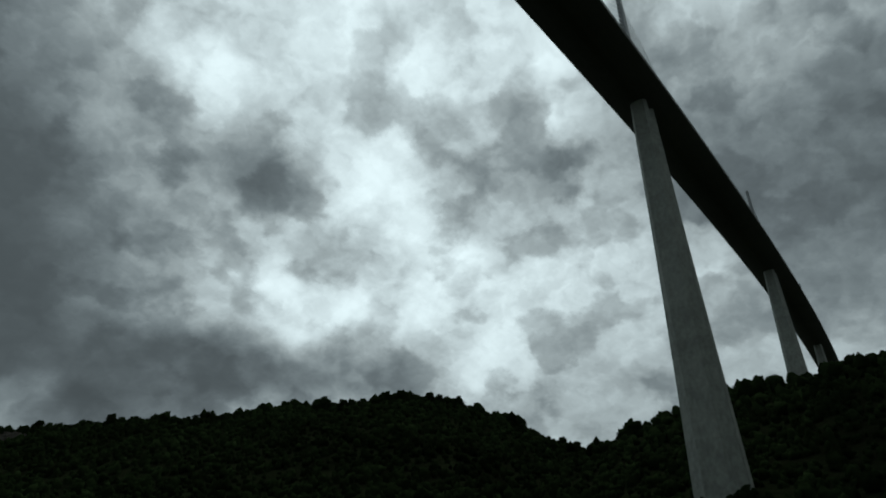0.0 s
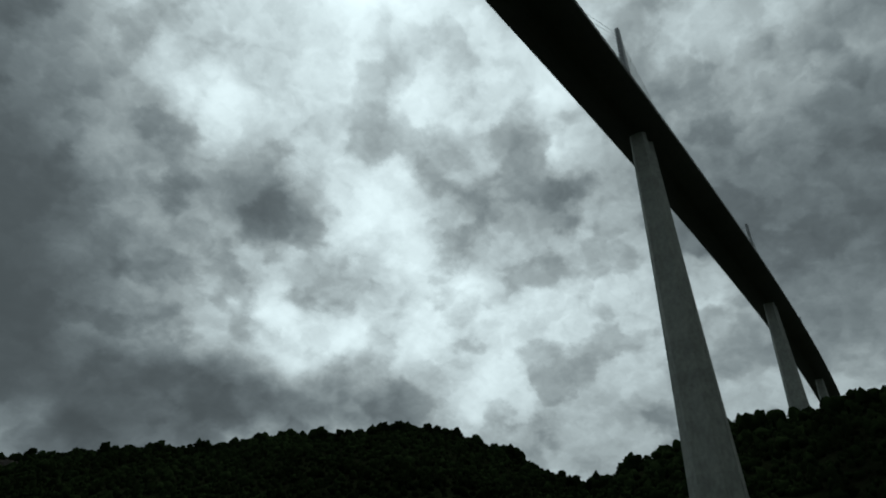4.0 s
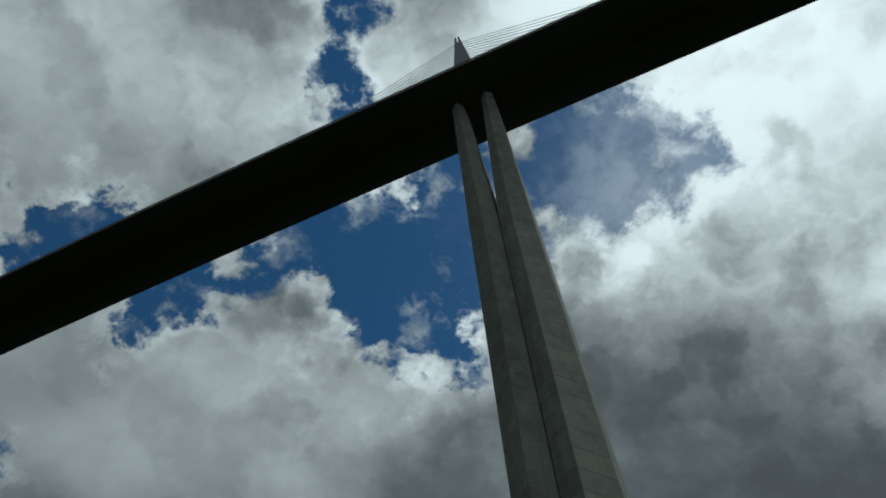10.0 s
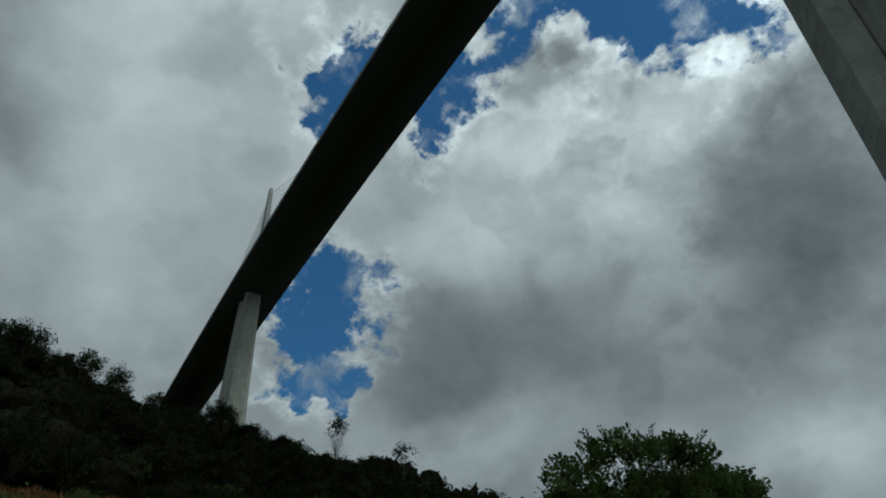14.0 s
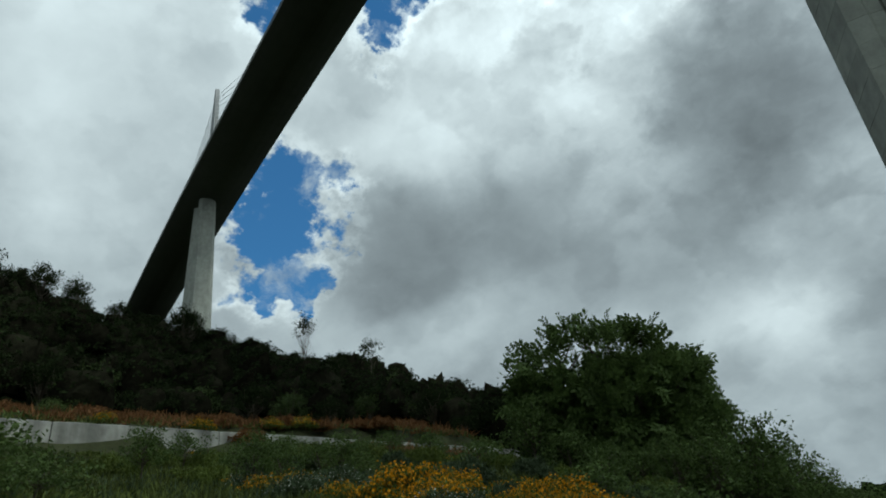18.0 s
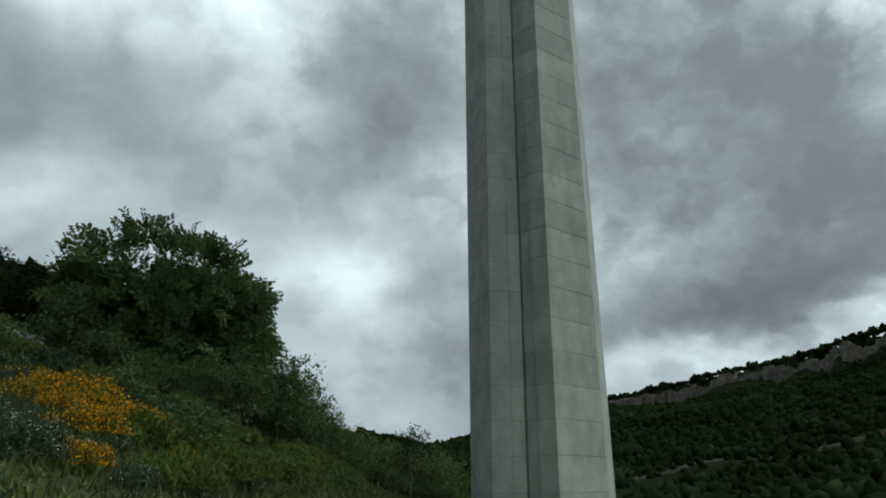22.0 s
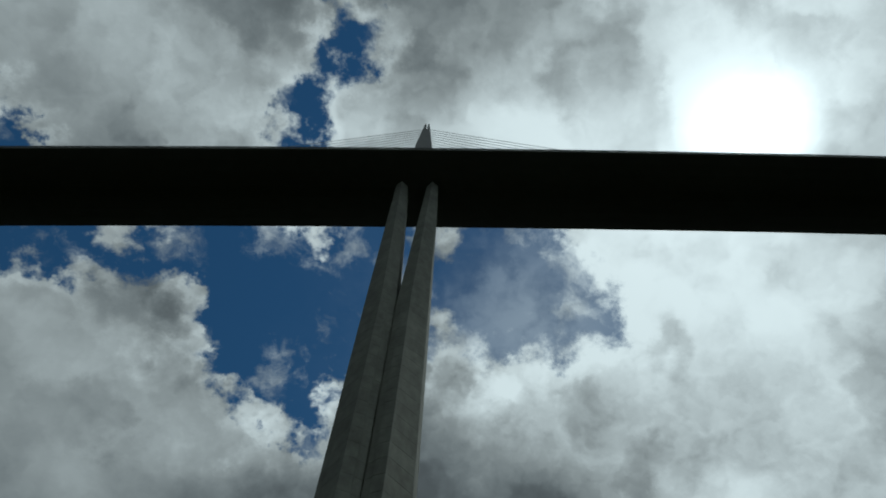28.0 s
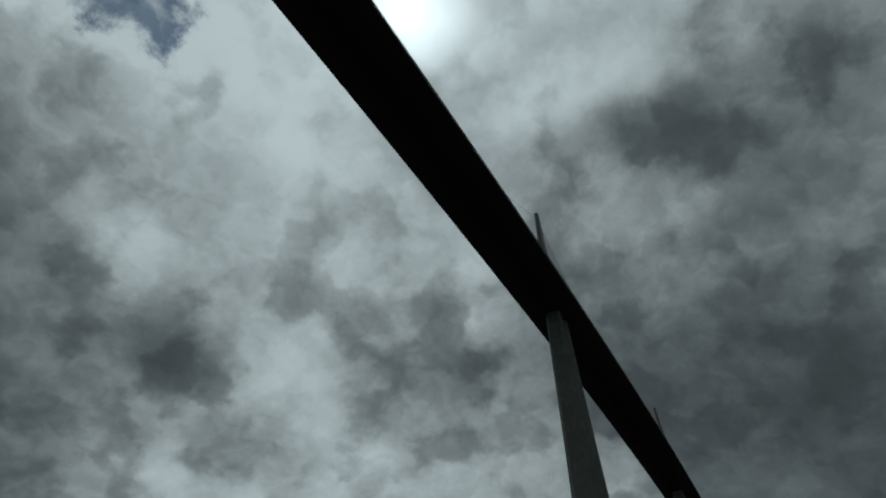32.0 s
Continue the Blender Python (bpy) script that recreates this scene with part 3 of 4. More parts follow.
# ------------------------------------------------------------ limestone cliffs under the far crest
def build_cliffs():
    rng = np.random.default_rng(61)
    pieces = []
    for az in np.arange(-7, 21, 0.16):
        cr = spline(az, CREST_AZ, CREST_R)
        drop = 36 * smooth(az, -8, 4) * (1 - smooth(az, 15, 22))
        p = spot_at(az, cr * (0.956 + 0.006 * noise.noise((az * 1.3, 0, 5))))
        h = drop * min(1.0, 0.75 + 0.7 * noise.noise((az * 0.6, 0, 2))) * rng.uniform(0.75, 1.05)
        if h < 3:
            continue
        w, dpt = cr * 0.0045 * rng.uniform(0.7, 1.3), rng.uniform(5, 10)
        a = radians(az + rng.normal() * 12)
        ux, uy = Vector((math.cos(a), -math.sin(a), 0)), Vector((math.sin(a), math.cos(a), 0))
        c = Vector((p.x, p.y, p.z + 1.5))
        ring = lambda z, k: [c + ux * (w * i * k) + uy * (dpt * j * k) + Vector((rng.normal() * 0.6, rng.normal() * 0.6, z + rng.normal() * 0.5)) for i, j in ((-1, -1), (0, -1.25), (1, -1), (1, 1), (-1, 1))]
        pieces.append(loft([ring(-8, 1.15), ring(h * 0.3, 1.0), ring(h * 0.36, 0.9), ring(h * 0.7, 0.86), ring(h * 0.76, 0.74), ring(h, 0.66)]))
    v, f = joined(pieces)
    return tagged(new("cliffs", mesh_of("cliffs", v, f, [ROCK])), "pale grey limestone cliff band under the plateau edge", "cliff", kind="stuff")


def spot_at(az, r):
    a = radians(az)
    x, y = EYE.x + r * math.sin(a), EYE.y + r * math.cos(a)
    return Vector((x, y, land(x, y)))


build_cliffs()


def build_track():
    """Strip of bare earth along the far hillside, a little proud of the slope."""
    verts, faces = [], []
    azs = np.arange(-6, 18.01, 0.4)
    for az in azs:
        w = 16 + 9 * noise.noise((az * 0.5, 1, 4))
        for k in (-1, -0.4, 0.3, 1):
            p = spot_at(az, track_r(az) + k * w)
            verts.append((p.x, p.y, p.z + (0.5 if abs(k) < 1 else -0.3)))
    for i in range(len(azs) - 1):
        faces += [(i * 4 + j, i * 4 + j + 1, i * 4 + j + 5, i * 4 + j + 4) for j in range(3)]
    me = mesh_of("hillside_track", verts, faces, [TRACK_EARTH], smooth=True)
    return tagged(new("hillside_track", me), "bare brown earth track cut across the wooded hillside", "track", kind="structure")


build_track()

# ------------------------------------------------------------ plants
def quad_mesh(name, verts, mats, index=None):
    """A mesh of loose quads from an array of n x 4 x 3."""
    n = len(verts)
    me = bpy.data.meshes.new(name)
    me.vertices.add(n * 4)
    me.vertices.foreach_set("co", np.ascontiguousarray(verts, dtype=np.float32).ravel())
    me.loops.add(n * 4)
    me.loops.foreach_set("vertex_index", np.arange(n * 4, dtype=np.int32))
    me.polygons.add(n)
    me.polygons.foreach_set("loop_start", np.arange(0, n * 4, 4, dtype=np.int32))
    for m in mats:
        me.materials.append(m)
    if index is not None:
        me.polygons.foreach_set("material_index", np.asarray(index, dtype=np.int32))
    me.update()
    me.validate()
    return me


def unit(v):
    return v / (np.linalg.norm(v, axis=-1, keepdims=True) + 1e-9)


def leaves(rng, at, length, width, droop=0.0, upright=0.0):
    """Leaf-shaped quads at the points, turned at random."""
    n = len(at)
    d = unit(rng.normal(size=(n, 3)) + np.array([0, 0, upright - droop]))
    s = unit(np.cross(d, rng.normal(size=(n, 3))))
    l = (length * rng.uniform(0.65, 1.35, n))[:, None]
    w = (width * rng.uniform(0.7, 1.3, n))[:, None]
    bend = unit(np.cross(d, s)) * l * 0.12
    return np.stack([at - d * l * 0.5, at + s * w * 0.5 + bend, at + d * l * 0.5, at - s * w * 0.5 + bend], axis=1)


def facing(rng, at, centre, length, width, loose=0.6):
    """Leaf quads that lie on a crown, turned outwards from its centre."""
    n = unit(unit(at - centre) + rng.normal(size=at.shape) * loose + np.array([0, 0, 0.25]))
    d = unit(np.cross(n, rng.normal(size=at.shape)))
    s = np.cross(n, d)
    l = (length * rng.uniform(0.6, 1.4, len(at)))[:, None] * 0.5
    w = (width * rng.uniform(0.6, 1.4, len(at)))[:, None] * 0.5
    return np.stack([at - d * l, at + s * w, at + d * l, at - s * w], axis=1)


def crown_points(rng, radii, clumps, per, spread, hollow=0.5, lumpy=0.25):
    d = unit(rng.normal(size=(clumps, 3)))
    d[:, 2] = np.where(d[:, 2] < -0.45, -d[:, 2], d[:, 2])
    r = rng.uniform(hollow, 1.0, clumps) * (1 + lumpy * rng.normal(size=clumps) * 0.6)
    c = d * r[:, None] * np.array(radii)
    p = np.repeat(c, per, axis=0) + rng.normal(size=(clumps * per, 3)) * spread * np.array([1, 1, 0.7])
    return c, p


def limbs(rng, height, base_r, tips, wander=0.12, sides=6, fork=0.3):
    """A tapered trunk and a limb to each tip."""
    top = Vector((rng.normal() * 0.2, rng.normal() * 0.2, height))
    pieces = [tube([(0, 0, -0.5), (0.03, 0.02, height * 0.35), top], [base_r * 1.25, base_r * 0.9, base_r * 0.35], sides + 2)]
    for t in tips:
        t = Vector(t)
        u = rng.uniform(fork, 0.9)
        a = Vector((top.x * u, top.y * u, height * u))
        if t.z < a.z:
            a.z = max(height * fork * 0.7, t.z - 0.3 * (t - a).length)
        m = (a + t) / 2 + Vector(rng.normal(size=3)) * (t - a).length * wander
        q = base_r * (0.5 - 0.3 * u)
        pieces.append(tube([a, m, t], [q, q * 0.6, q * 0.18], sides - 2))
    return joined(pieces)


def build_tree(name, label, seed, height, radii, centre, clumps, per, spread, leaf, mat, stem=0.16, hollow=0.5, droop=0.0, group="", lumpy=0.25):
    rng = np.random.default_rng(seed)
    tree = thing(name, label, "tree" if "tree" in name else "bush", group=group)
    c, p = crown_points(rng, radii, clumps, per, spread, hollow, lumpy)
    c, p = c + np.array([0, 0, centre]), p + np.array([0, 0, centre])
    p = p[p[:, 2] > 0.15]
    tips = [tuple(q) for q in c[rng.permutation(len(c))[:max(6, len(c) // 3)]]]
    v, f = limbs(rng, height * 0.62, stem, tips)
    part("trunk", mesh_of("trunk", v, f, [BARK], smooth=True), tree)
    part("crown", quad_mesh("crown", leaves(rng, p, leaf[0], leaf[1], droop), [mat]), tree)
    return tree


def spot(az, r, sink=0.0):
    a = radians(az)
    x, y = EYE.x + r * math.sin(a), EYE.y + r * math.cos(a)
    return Vector((x, y, land(x, y) - sink))


def stand(ob, az, r, scale=1.0, turn=0.0, sink=0.05, squash=1.0):
    p = spot(az, r, sink)
    ob.matrix_basis = Matrix.LocRotScale(p, Euler((0, 0, turn)), (scale, scale, scale * squash))
    return ob


def again(ob, az, r, scale=1.0, turn=0.0, sink=0.05, squash=1.0):
    c = copy_thing(ob, Matrix())
    return stand(c, az, r, scale, turn, sink, squash)


# the large broad tree on the bank: several stems, airy top, compound leaves
def build_broad_tree():
    rng = np.random.default_rng(11)
    tree = thing("broadleaf_tree", "large spreading green broadleaf tree with feathery foliage on the bank", "tree")
    lobes = (  # offset along the bank, depth, height, radii, clumps
        (-3.3, 0.0, 6.9, (2.2, 2.2, 1.6), 50), (-0.6, 0.4, 7.8, (2.4, 2.2, 1.7), 60), (2.0, -0.2, 6.9, (2.2, 2.2, 1.6), 56),
        (3.7, 0.3, 4.7, (1.9, 2.2, 1.9), 70), (4.0, 0.2, 2.5, (2.1, 2.2, 1.8), 70), (1.2, -0.4, 4.2, (3.0, 2.6, 2.2), 120),
        (-2.4, 0.2, 3.6, (2.6, 2.4, 1.7), 80), (-4.3, -0.3, 4.9, (1.2, 1.4, 1.6), 30), (-1.8, 0.3, 5.2, (2.2, 2.0, 1.3), 28), (0.5, -0.8, 1.8, (4.0, 2.2, 1.4), 90),
    )
    cents, pts = [], []
    for x, y, z, radii, k in lobes:
        c, _ = crown_points(rng, radii, int(k * (0.3 if z > 6 else 1.0)), 1, 0.12, 0.4, 0.12)
        cents.append(c + np.array([x, y, z]))
    cents = np.concatenate(cents)
    cents = cents[cents[:, 2] > 0.4]
    # each clump is a spray: several long leaf stalks, each with two rows of leaflets
    sprays = []
    for c in cents:
        out = unit(c - np.array([0.3, 0, 3.2]) + rng.normal(size=3) * 0.8)
        for _ in range(8):
            d = unit(out + rng.normal(size=3) * 0.85 + np.array([0, 0, 0.12]))
            s = unit(np.cross(d, rng.normal(size=3)))
            length = rng.uniform(0.6, 1.15)
            root = c + rng.normal(size=3) * np.array([0.34, 0.34, 0.24])
            for j in range(7):
                base = root + rng.normal(size=3) * 0.03 + d * (length * (j + 1) / 7) - np.array([0, 0, 0.10]) * (j / 7) ** 2
                for sg in (-1, 1):
                    e = unit(s * sg + d * 0.55 + np.array([0, 0, -0.25]))
                    w = unit(np.cross(e, d)) * 0
                    half = d * 0.075
                    tip = base + e * 0.34
                    mid = base + e * 0.17
                    sprays.append((base + w, mid + half, tip, mid - half))
    inner = np.concatenate([np.array((x, y, z - 0.2)) + crown_points(rng, np.array(radii) * 0.8, k // 2, 7, 0.3, 0.1)[1] for x, y, z, radii, k in lobes[3:7] + lobes[9:]])
    quads = np.concatenate([np.array(sprays), leaves(rng, inner[inner[:, 2] > 0.1], 0.26, 0.13)])
    tips = [tuple(c) for c in cents[rng.permutation(len(cents))[:120]]]
    pieces = []
    for bx, by, lean in ((-0.9, 0.1, -2.4), (0.2, -0.2, 0.3), (1.1, 0.2, 2.6)):
        pieces.append(tube([(bx, by, -0.6), (bx + lean * 0.2, by, 1.8), (bx + lean * 0.6, by, 4.2), (bx + lean, by, 6.4)], [0.26, 0.2, 0.14, 0.05], 8))
        for t in tips:
            if abs(t[0] - bx - lean * 0.7) < 2.2:
                u = min(0.95, max(0.15, (t[2] - 1.4) / 7.0))
                a = Vector((bx + lean * u, by, 6.4 * u))
                m = (a + Vector(t)) / 2 + Vector(rng.normal(size=3)) * 0.2
                pieces.append(tube([a, m, t], [0.07, 0.045, 0.012], 5))
    v, f = joined(pieces)
    part("trunk", mesh_of("trunk", v, f, [BARK], smooth=True), tree, "several pale grey stems and limbs")
    part("crown", quad_mesh("crown", quads, [LEAF_BROAD]), tree)
    return tree


stand(build_broad_tree(), -40.1, 39, 0.99, radians(39), 0.3, 1.07)

SLOPE_TREES = "trees on the wooded slope"
oak_a = build_tree("oak_tree", "dark evergreen oak in the dense wood on the slope", 21, 6.5, (2.6, 2.5, 2.4), 4.0, 130, 17, 0.36, (0.30, 0.16), LEAF_DARK, group=SLOPE_TREES)
oak_b = build_tree("oak_tree", "dark evergreen oak in the dense wood on the slope", 22, 7.5, (2.3, 2.4, 2.9), 4.6, 130, 17, 0.36, (0.30, 0.16), LEAF_DARK, group=SLOPE_TREES)
oak_c = build_tree("oak_tree", "low dark evergreen oak in the dense wood on the slope", 23, 5.0, (3.0, 2.8, 1.9), 3.0, 130, 16, 0.36, (0.30, 0.16), LEAF_DARK, group=SLOPE_TREES)
oak_d = build_tree("oak_tree", "lighter green oak at the edge of the dense wood", 27, 6.0, (2.4, 2.4, 2.3), 3.7, 120, 17, 0.34, (0.28, 0.15), LEAF_GREEN, group=SLOPE_TREES)
airy = build_tree("slender_tree", "slender airy young tree standing above the wood", 24, 6.5, (1.6, 1.5, 2.0), 4.6, 34, 15, 0.25, (0.26, 0.13), LEAF_DARK, 0.09, 0.55, lumpy=0.4)
bush_a = build_tree("green_bush", "dense dark green bush on the slope", 25, 2.6, (1.5, 1.4, 1.2), 1.2, 80, 16, 0.22, (0.17, 0.09), LEAF_BROAD, 0.05, group="bushes on the slope")
bush_b = build_tree("green_bush", "tall leafy green bush on the slope", 26, 3.8, (1.5, 1.5, 1.8), 1.9, 120, 17, 0.18, (0.17, 0.09), LEAF_BROAD, 0.06, group="bushes on the slope")
rng = np.random.default_rng(5)
stand(oak_a, -93, 135, 1.5), stand(oak_b, -76, 142, 1.4), stand(oak_c, -49.5, 66, 1.0), stand(oak_d, -53.6, 70, 0.8), stand(airy, -59.9, 122, 1.75)
stand(bush_a, -29.3, 40, 0.95), stand(bush_b, -27.5, 43, 0.7)
tall_airy = build_tree("slender_tree", "tall slender airy tree standing out above the wood", 29, 14.5, (2.1, 2.0, 2.9), 11.4, 70, 18, 0.34, (0.34, 0.17), LEAF_DARK, 0.13, 0.5, lumpy=0.4)
stand(tall_airy, -65.8, 142)
for az, r, s in ((-69.0, 146, 1.0), (-71.8, 146, 1.05), (-19.6, 62, 1.05), (-21.8, 70, 0.6)):
    again(airy, az, r, s, rng.uniform(0, 6))
for az, r, s in ((-53.4, 84, 0.85), (-56.5, 95, 0.95), (-51.2, 72, 0.7), (-62.5, 125, 0.9), (-64, 120, 0.8), (-67.5, 140, 0.85), (-58, 104, 0.9), (-55, 84, 0.75),
                 (-73.5, 146, 0.95), (-75.5, 150, 1.05), (-78.5, 152, 0.95), (-81, 150, 0.85), (-84, 148, 0.95), (-87, 146, 0.95), (-89.8, 142, 1.0),
                 (-91.5, 136, 1.15), (-94, 120, 1.1), (-96, 130, 1.15), (-98, 126, 1.1), (-70.5, 142, 0.85),
                 (-90, 76, 0.9), (-85.5, 78, 0.8), (-82, 75, 0.9), (-78, 77, 0.85), (-74, 75, 0.9), (-70.5, 78, 0.85), (-67, 75, 0.85),
                 (-63.5, 72, 0.8), (-60.5, 70, 0.8), (-57.5, 71, 0.75), (-54.5, 68, 0.8), (-52.4, 64, 0.6), (-48, 62, 0.65)):
    again((oak_a, oak_b, oak_c, oak_d)[int(rng.choice(4, p=[0.3, 0.3, 0.25, 0.15]))], az + rng.normal() * 0.3, r, s * (1.25 if r > 100 else 1.0) * (0.85 if az > -66 else 1.12 if az < -78 else 1.0) * rng.uniform(0.9, 1.1), rng.uniform(0, 6))
for az, r, s in ((-31.5, 38, 0.9), (-30.2, 41, 1.0), (-28.6, 46, 0.95), (-26.4, 48, 0.9), (-25.2, 52, 1.0), (-24.2, 55, 1.0), (-23.2, 60, 1.0), (-22.2, 64, 1.1), (-20.6, 66, 1.0),
                 (-18.4, 68, 1.1), (-17.2, 72, 1.0), (-16, 76, 1.0), (-33.5, 34, 0.9), (-36, 33, 0.8), (-44, 36, 1.1), (-46.8, 37, 1.0), (-41, 34, 0.9), (-38.5, 34.5, 0.9), (-34.8, 35, 1.0), (-32.4, 36.5, 1.1), (-42.6, 36.5, 0.9),
                 (-75, 33, 0.7), (-71, 28, 0.6), (-67.5, 25, 0.55), (-64.5, 29, 0.6), (-62.8, 23.5, 0.5), (-69.6, 22, 0.5), (-78, 27, 0.6), (-58.8, 36, 0.6), (-55.4, 38, 0.6)):
    again((bush_a, bush_b)[int(rng.integers(2))], az, r, s * rng.uniform(0.9, 1.1), rng.uniform(0, 6))

for az, r, s in ((-33, 37, 1.2), (-30.6, 38, 1.3), (-29.4, 41, 1.2), (-28.2, 44, 1.15), (-26.8, 47, 1.1), (-25.3, 51, 1.05), (-23.8, 55, 1.05), (-22.3, 59, 1.15), (-20.9, 63, 1.25), (-17.8, 68, 1.6), (-16.5, 72, 1.6)):
    again(bush_b, az, r, s * rng.uniform(0.92, 1.08), rng.uniform(0, 6))


# ------------------------------------------------------------ woodland in the mass
def build_wood(name, label, seed, count, az_span, r_span, size, clumps, per, leaf, mat, edge=True):
    rng = np.random.default_rng(seed)
    out, cores, sizes = [], [], []
    for _ in range(count):
        az = rng.uniform(*az_span)
        r = math.sqrt(rng.uniform(r_span[0] ** 2, r_span[1] ** 2))
        if edge and r < wood_edge(az) + 3:
            continue
        p = spot(az, r)
        s = size * rng.choice([0.6, 0.85, 1.1, 1.4], p=[0.25, 0.35, 0.28, 0.12]) * rng.uniform(0.9, 1.1) * 1.0
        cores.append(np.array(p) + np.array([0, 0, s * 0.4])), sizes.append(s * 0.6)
        _, at = crown_points(rng, (s * 0.5, s * 0.5, s * 0.52), clumps, per, s * 0.045, 0.85, 0.08)
        at = at + np.array(p) + np.array([0, 0, s * 0.42])
        out.append(facing(rng, at, np.array(p) + np.array([0, 0, s * 0.3]), leaf * s, leaf * s * 0.6))
    # dark cores stand in for the shade between the leaves
    shade = domes("wood_thicket", WOOD_SHADE, rng, np.array(cores), np.array(sizes), 8, 4)
    tagged(new("wood_thicket", shade), "dark cores coloured as the shade inside the dense wood", "woodland", kind="stuff")
    me = quad_mesh(name, np.concatenate(out), [mat])
    return tagged(new(name, me), label, "woodland", kind="stuff")


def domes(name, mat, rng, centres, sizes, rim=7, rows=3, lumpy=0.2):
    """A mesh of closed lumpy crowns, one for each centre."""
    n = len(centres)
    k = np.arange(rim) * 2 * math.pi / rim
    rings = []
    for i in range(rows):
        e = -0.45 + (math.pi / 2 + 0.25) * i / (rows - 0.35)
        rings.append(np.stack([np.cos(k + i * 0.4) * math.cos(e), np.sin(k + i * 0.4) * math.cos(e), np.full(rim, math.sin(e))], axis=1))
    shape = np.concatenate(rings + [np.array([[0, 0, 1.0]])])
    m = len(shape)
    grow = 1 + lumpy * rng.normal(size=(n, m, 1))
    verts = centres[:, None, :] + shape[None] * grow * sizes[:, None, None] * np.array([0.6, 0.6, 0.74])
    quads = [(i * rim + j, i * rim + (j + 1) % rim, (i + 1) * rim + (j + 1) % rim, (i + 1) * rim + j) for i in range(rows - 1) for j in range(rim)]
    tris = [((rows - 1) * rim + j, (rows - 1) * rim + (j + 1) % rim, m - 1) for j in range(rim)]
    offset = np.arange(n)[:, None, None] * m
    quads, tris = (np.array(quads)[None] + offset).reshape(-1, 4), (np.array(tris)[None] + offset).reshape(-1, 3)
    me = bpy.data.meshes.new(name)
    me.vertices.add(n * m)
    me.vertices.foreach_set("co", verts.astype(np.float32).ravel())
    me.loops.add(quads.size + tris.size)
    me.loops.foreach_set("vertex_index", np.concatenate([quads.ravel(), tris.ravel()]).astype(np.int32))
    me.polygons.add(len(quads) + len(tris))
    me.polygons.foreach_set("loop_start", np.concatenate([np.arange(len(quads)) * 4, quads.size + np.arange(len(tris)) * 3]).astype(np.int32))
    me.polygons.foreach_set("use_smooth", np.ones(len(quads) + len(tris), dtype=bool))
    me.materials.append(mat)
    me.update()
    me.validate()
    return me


def build_far_wood():
    """Tree crowns side by side over the far hillsides."""
    rng = np.random.default_rng(32)
    spots, sizes, out = [], [], []
    for az0, az1, r0, r1, count, size, quads, leaf in ((-22, 98, 100, 480, 7000, 3.8, 16, 0.16), (-22, 98, 450, 1150, 24000, 4.6, 0, 0), (-24, 30, 950, 1540, 9000, 5.5, 0, 0)):
        for _ in range(count):
            az, r = rng.uniform(az0, az1), math.sqrt(rng.uniform(r0 ** 2, r1 ** 2))
            if r > spline(az, CREST_AZ, CREST_R) * 1.02:
                continue
            if -6 < az < 27 and 0.935 < r / spline(az, CREST_AZ, CREST_R) < 0.976 and rng.uniform() < 0.9:
                continue
            if -6 < az < 18 and -85 < r - track_r(az) < 16 and rng.uniform() < 0.8:
                continue
            p = np.array(spot(az, r))
            s = size * rng.choice([0.6, 0.8, 1.0, 1.5], p=[0.3, 0.3, 0.28, 0.12]) * rng.uniform(0.85, 1.15)
            spots.append(p + np.array([0, 0, s * 0.25])), sizes.append(s)
            if quads:
                d = unit(rng.normal(size=(quads, 3)))
                d[:, 2] = np.abs(d[:, 2])
                at = p + np.array([0, 0, s * 0.25]) + d * s * 0.63 * rng.uniform(0.9, 1.1, (quads, 1))
                out.append(facing(rng, at, p, leaf * s, leaf * s * 0.75, 0.35))
    me = domes("hill_woodland", FAR_WOOD_SHADE, rng, np.array(spots), np.array(sizes), 7, 3, 0.34)
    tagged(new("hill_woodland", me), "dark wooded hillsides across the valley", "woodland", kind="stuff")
    tagged(new("valley_foliage", quad_mesh("valley_foliage", np.concatenate(out), [FAR_WOOD_SHADE])), "dark foliage of the woods low in the valley", "woodland", kind="stuff")


build_far_wood()
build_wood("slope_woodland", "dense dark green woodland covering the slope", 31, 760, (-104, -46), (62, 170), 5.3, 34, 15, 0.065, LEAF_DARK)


def build_crest_wood():
    """Tree line along the far crests, where single crowns show against the sky."""
    rng = np.random.default_rng(35)
    out, spots, sizes = [], [], []
    for az in np.arange(-20, 98, 0.14):
        cr = spline(az, CREST_AZ, CREST_R)
        for _ in range(2):
            p = np.array(spot(az + rng.normal() * 0.1, cr * rng.uniform(0.968, 1.01)))
            s = 9.5 * rng.choice([0.5, 0.7, 0.9, 1.4], p=[0.3, 0.3, 0.28, 0.12]) * rng.uniform(0.85, 1.15) * (0.8 if az < 20 else 1.0)
            for _ in range(3):
                q = p + rng.normal(size=3) * s * np.array([0.22, 0.22, 0.12]) + np.array([0, 0, s * 0.42])
                spots.append(q), sizes.append(s * rng.uniform(0.55, 0.85))
                k = 16
                d = unit(rng.normal(size=(k, 3)))
                out.append(leaves(rng, q + d * sizes[-1] * 0.62 * rng.uniform(0.85, 1.1, (k, 1)), 0.14 * s, 0.09 * s))
    me = domes("crest_trees", FAR_WOOD_SHADE, rng, np.array(spots), np.array(sizes), 6, 3)
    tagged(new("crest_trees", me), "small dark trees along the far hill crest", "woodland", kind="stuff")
    tagged(new("crest_foliage", quad_mesh("crest_foliage", np.concatenate(out), [FAR_WOOD_SHADE])), "loose twigs and leaves of the crest trees", "woodland", kind="stuff")


build_crest_wood()


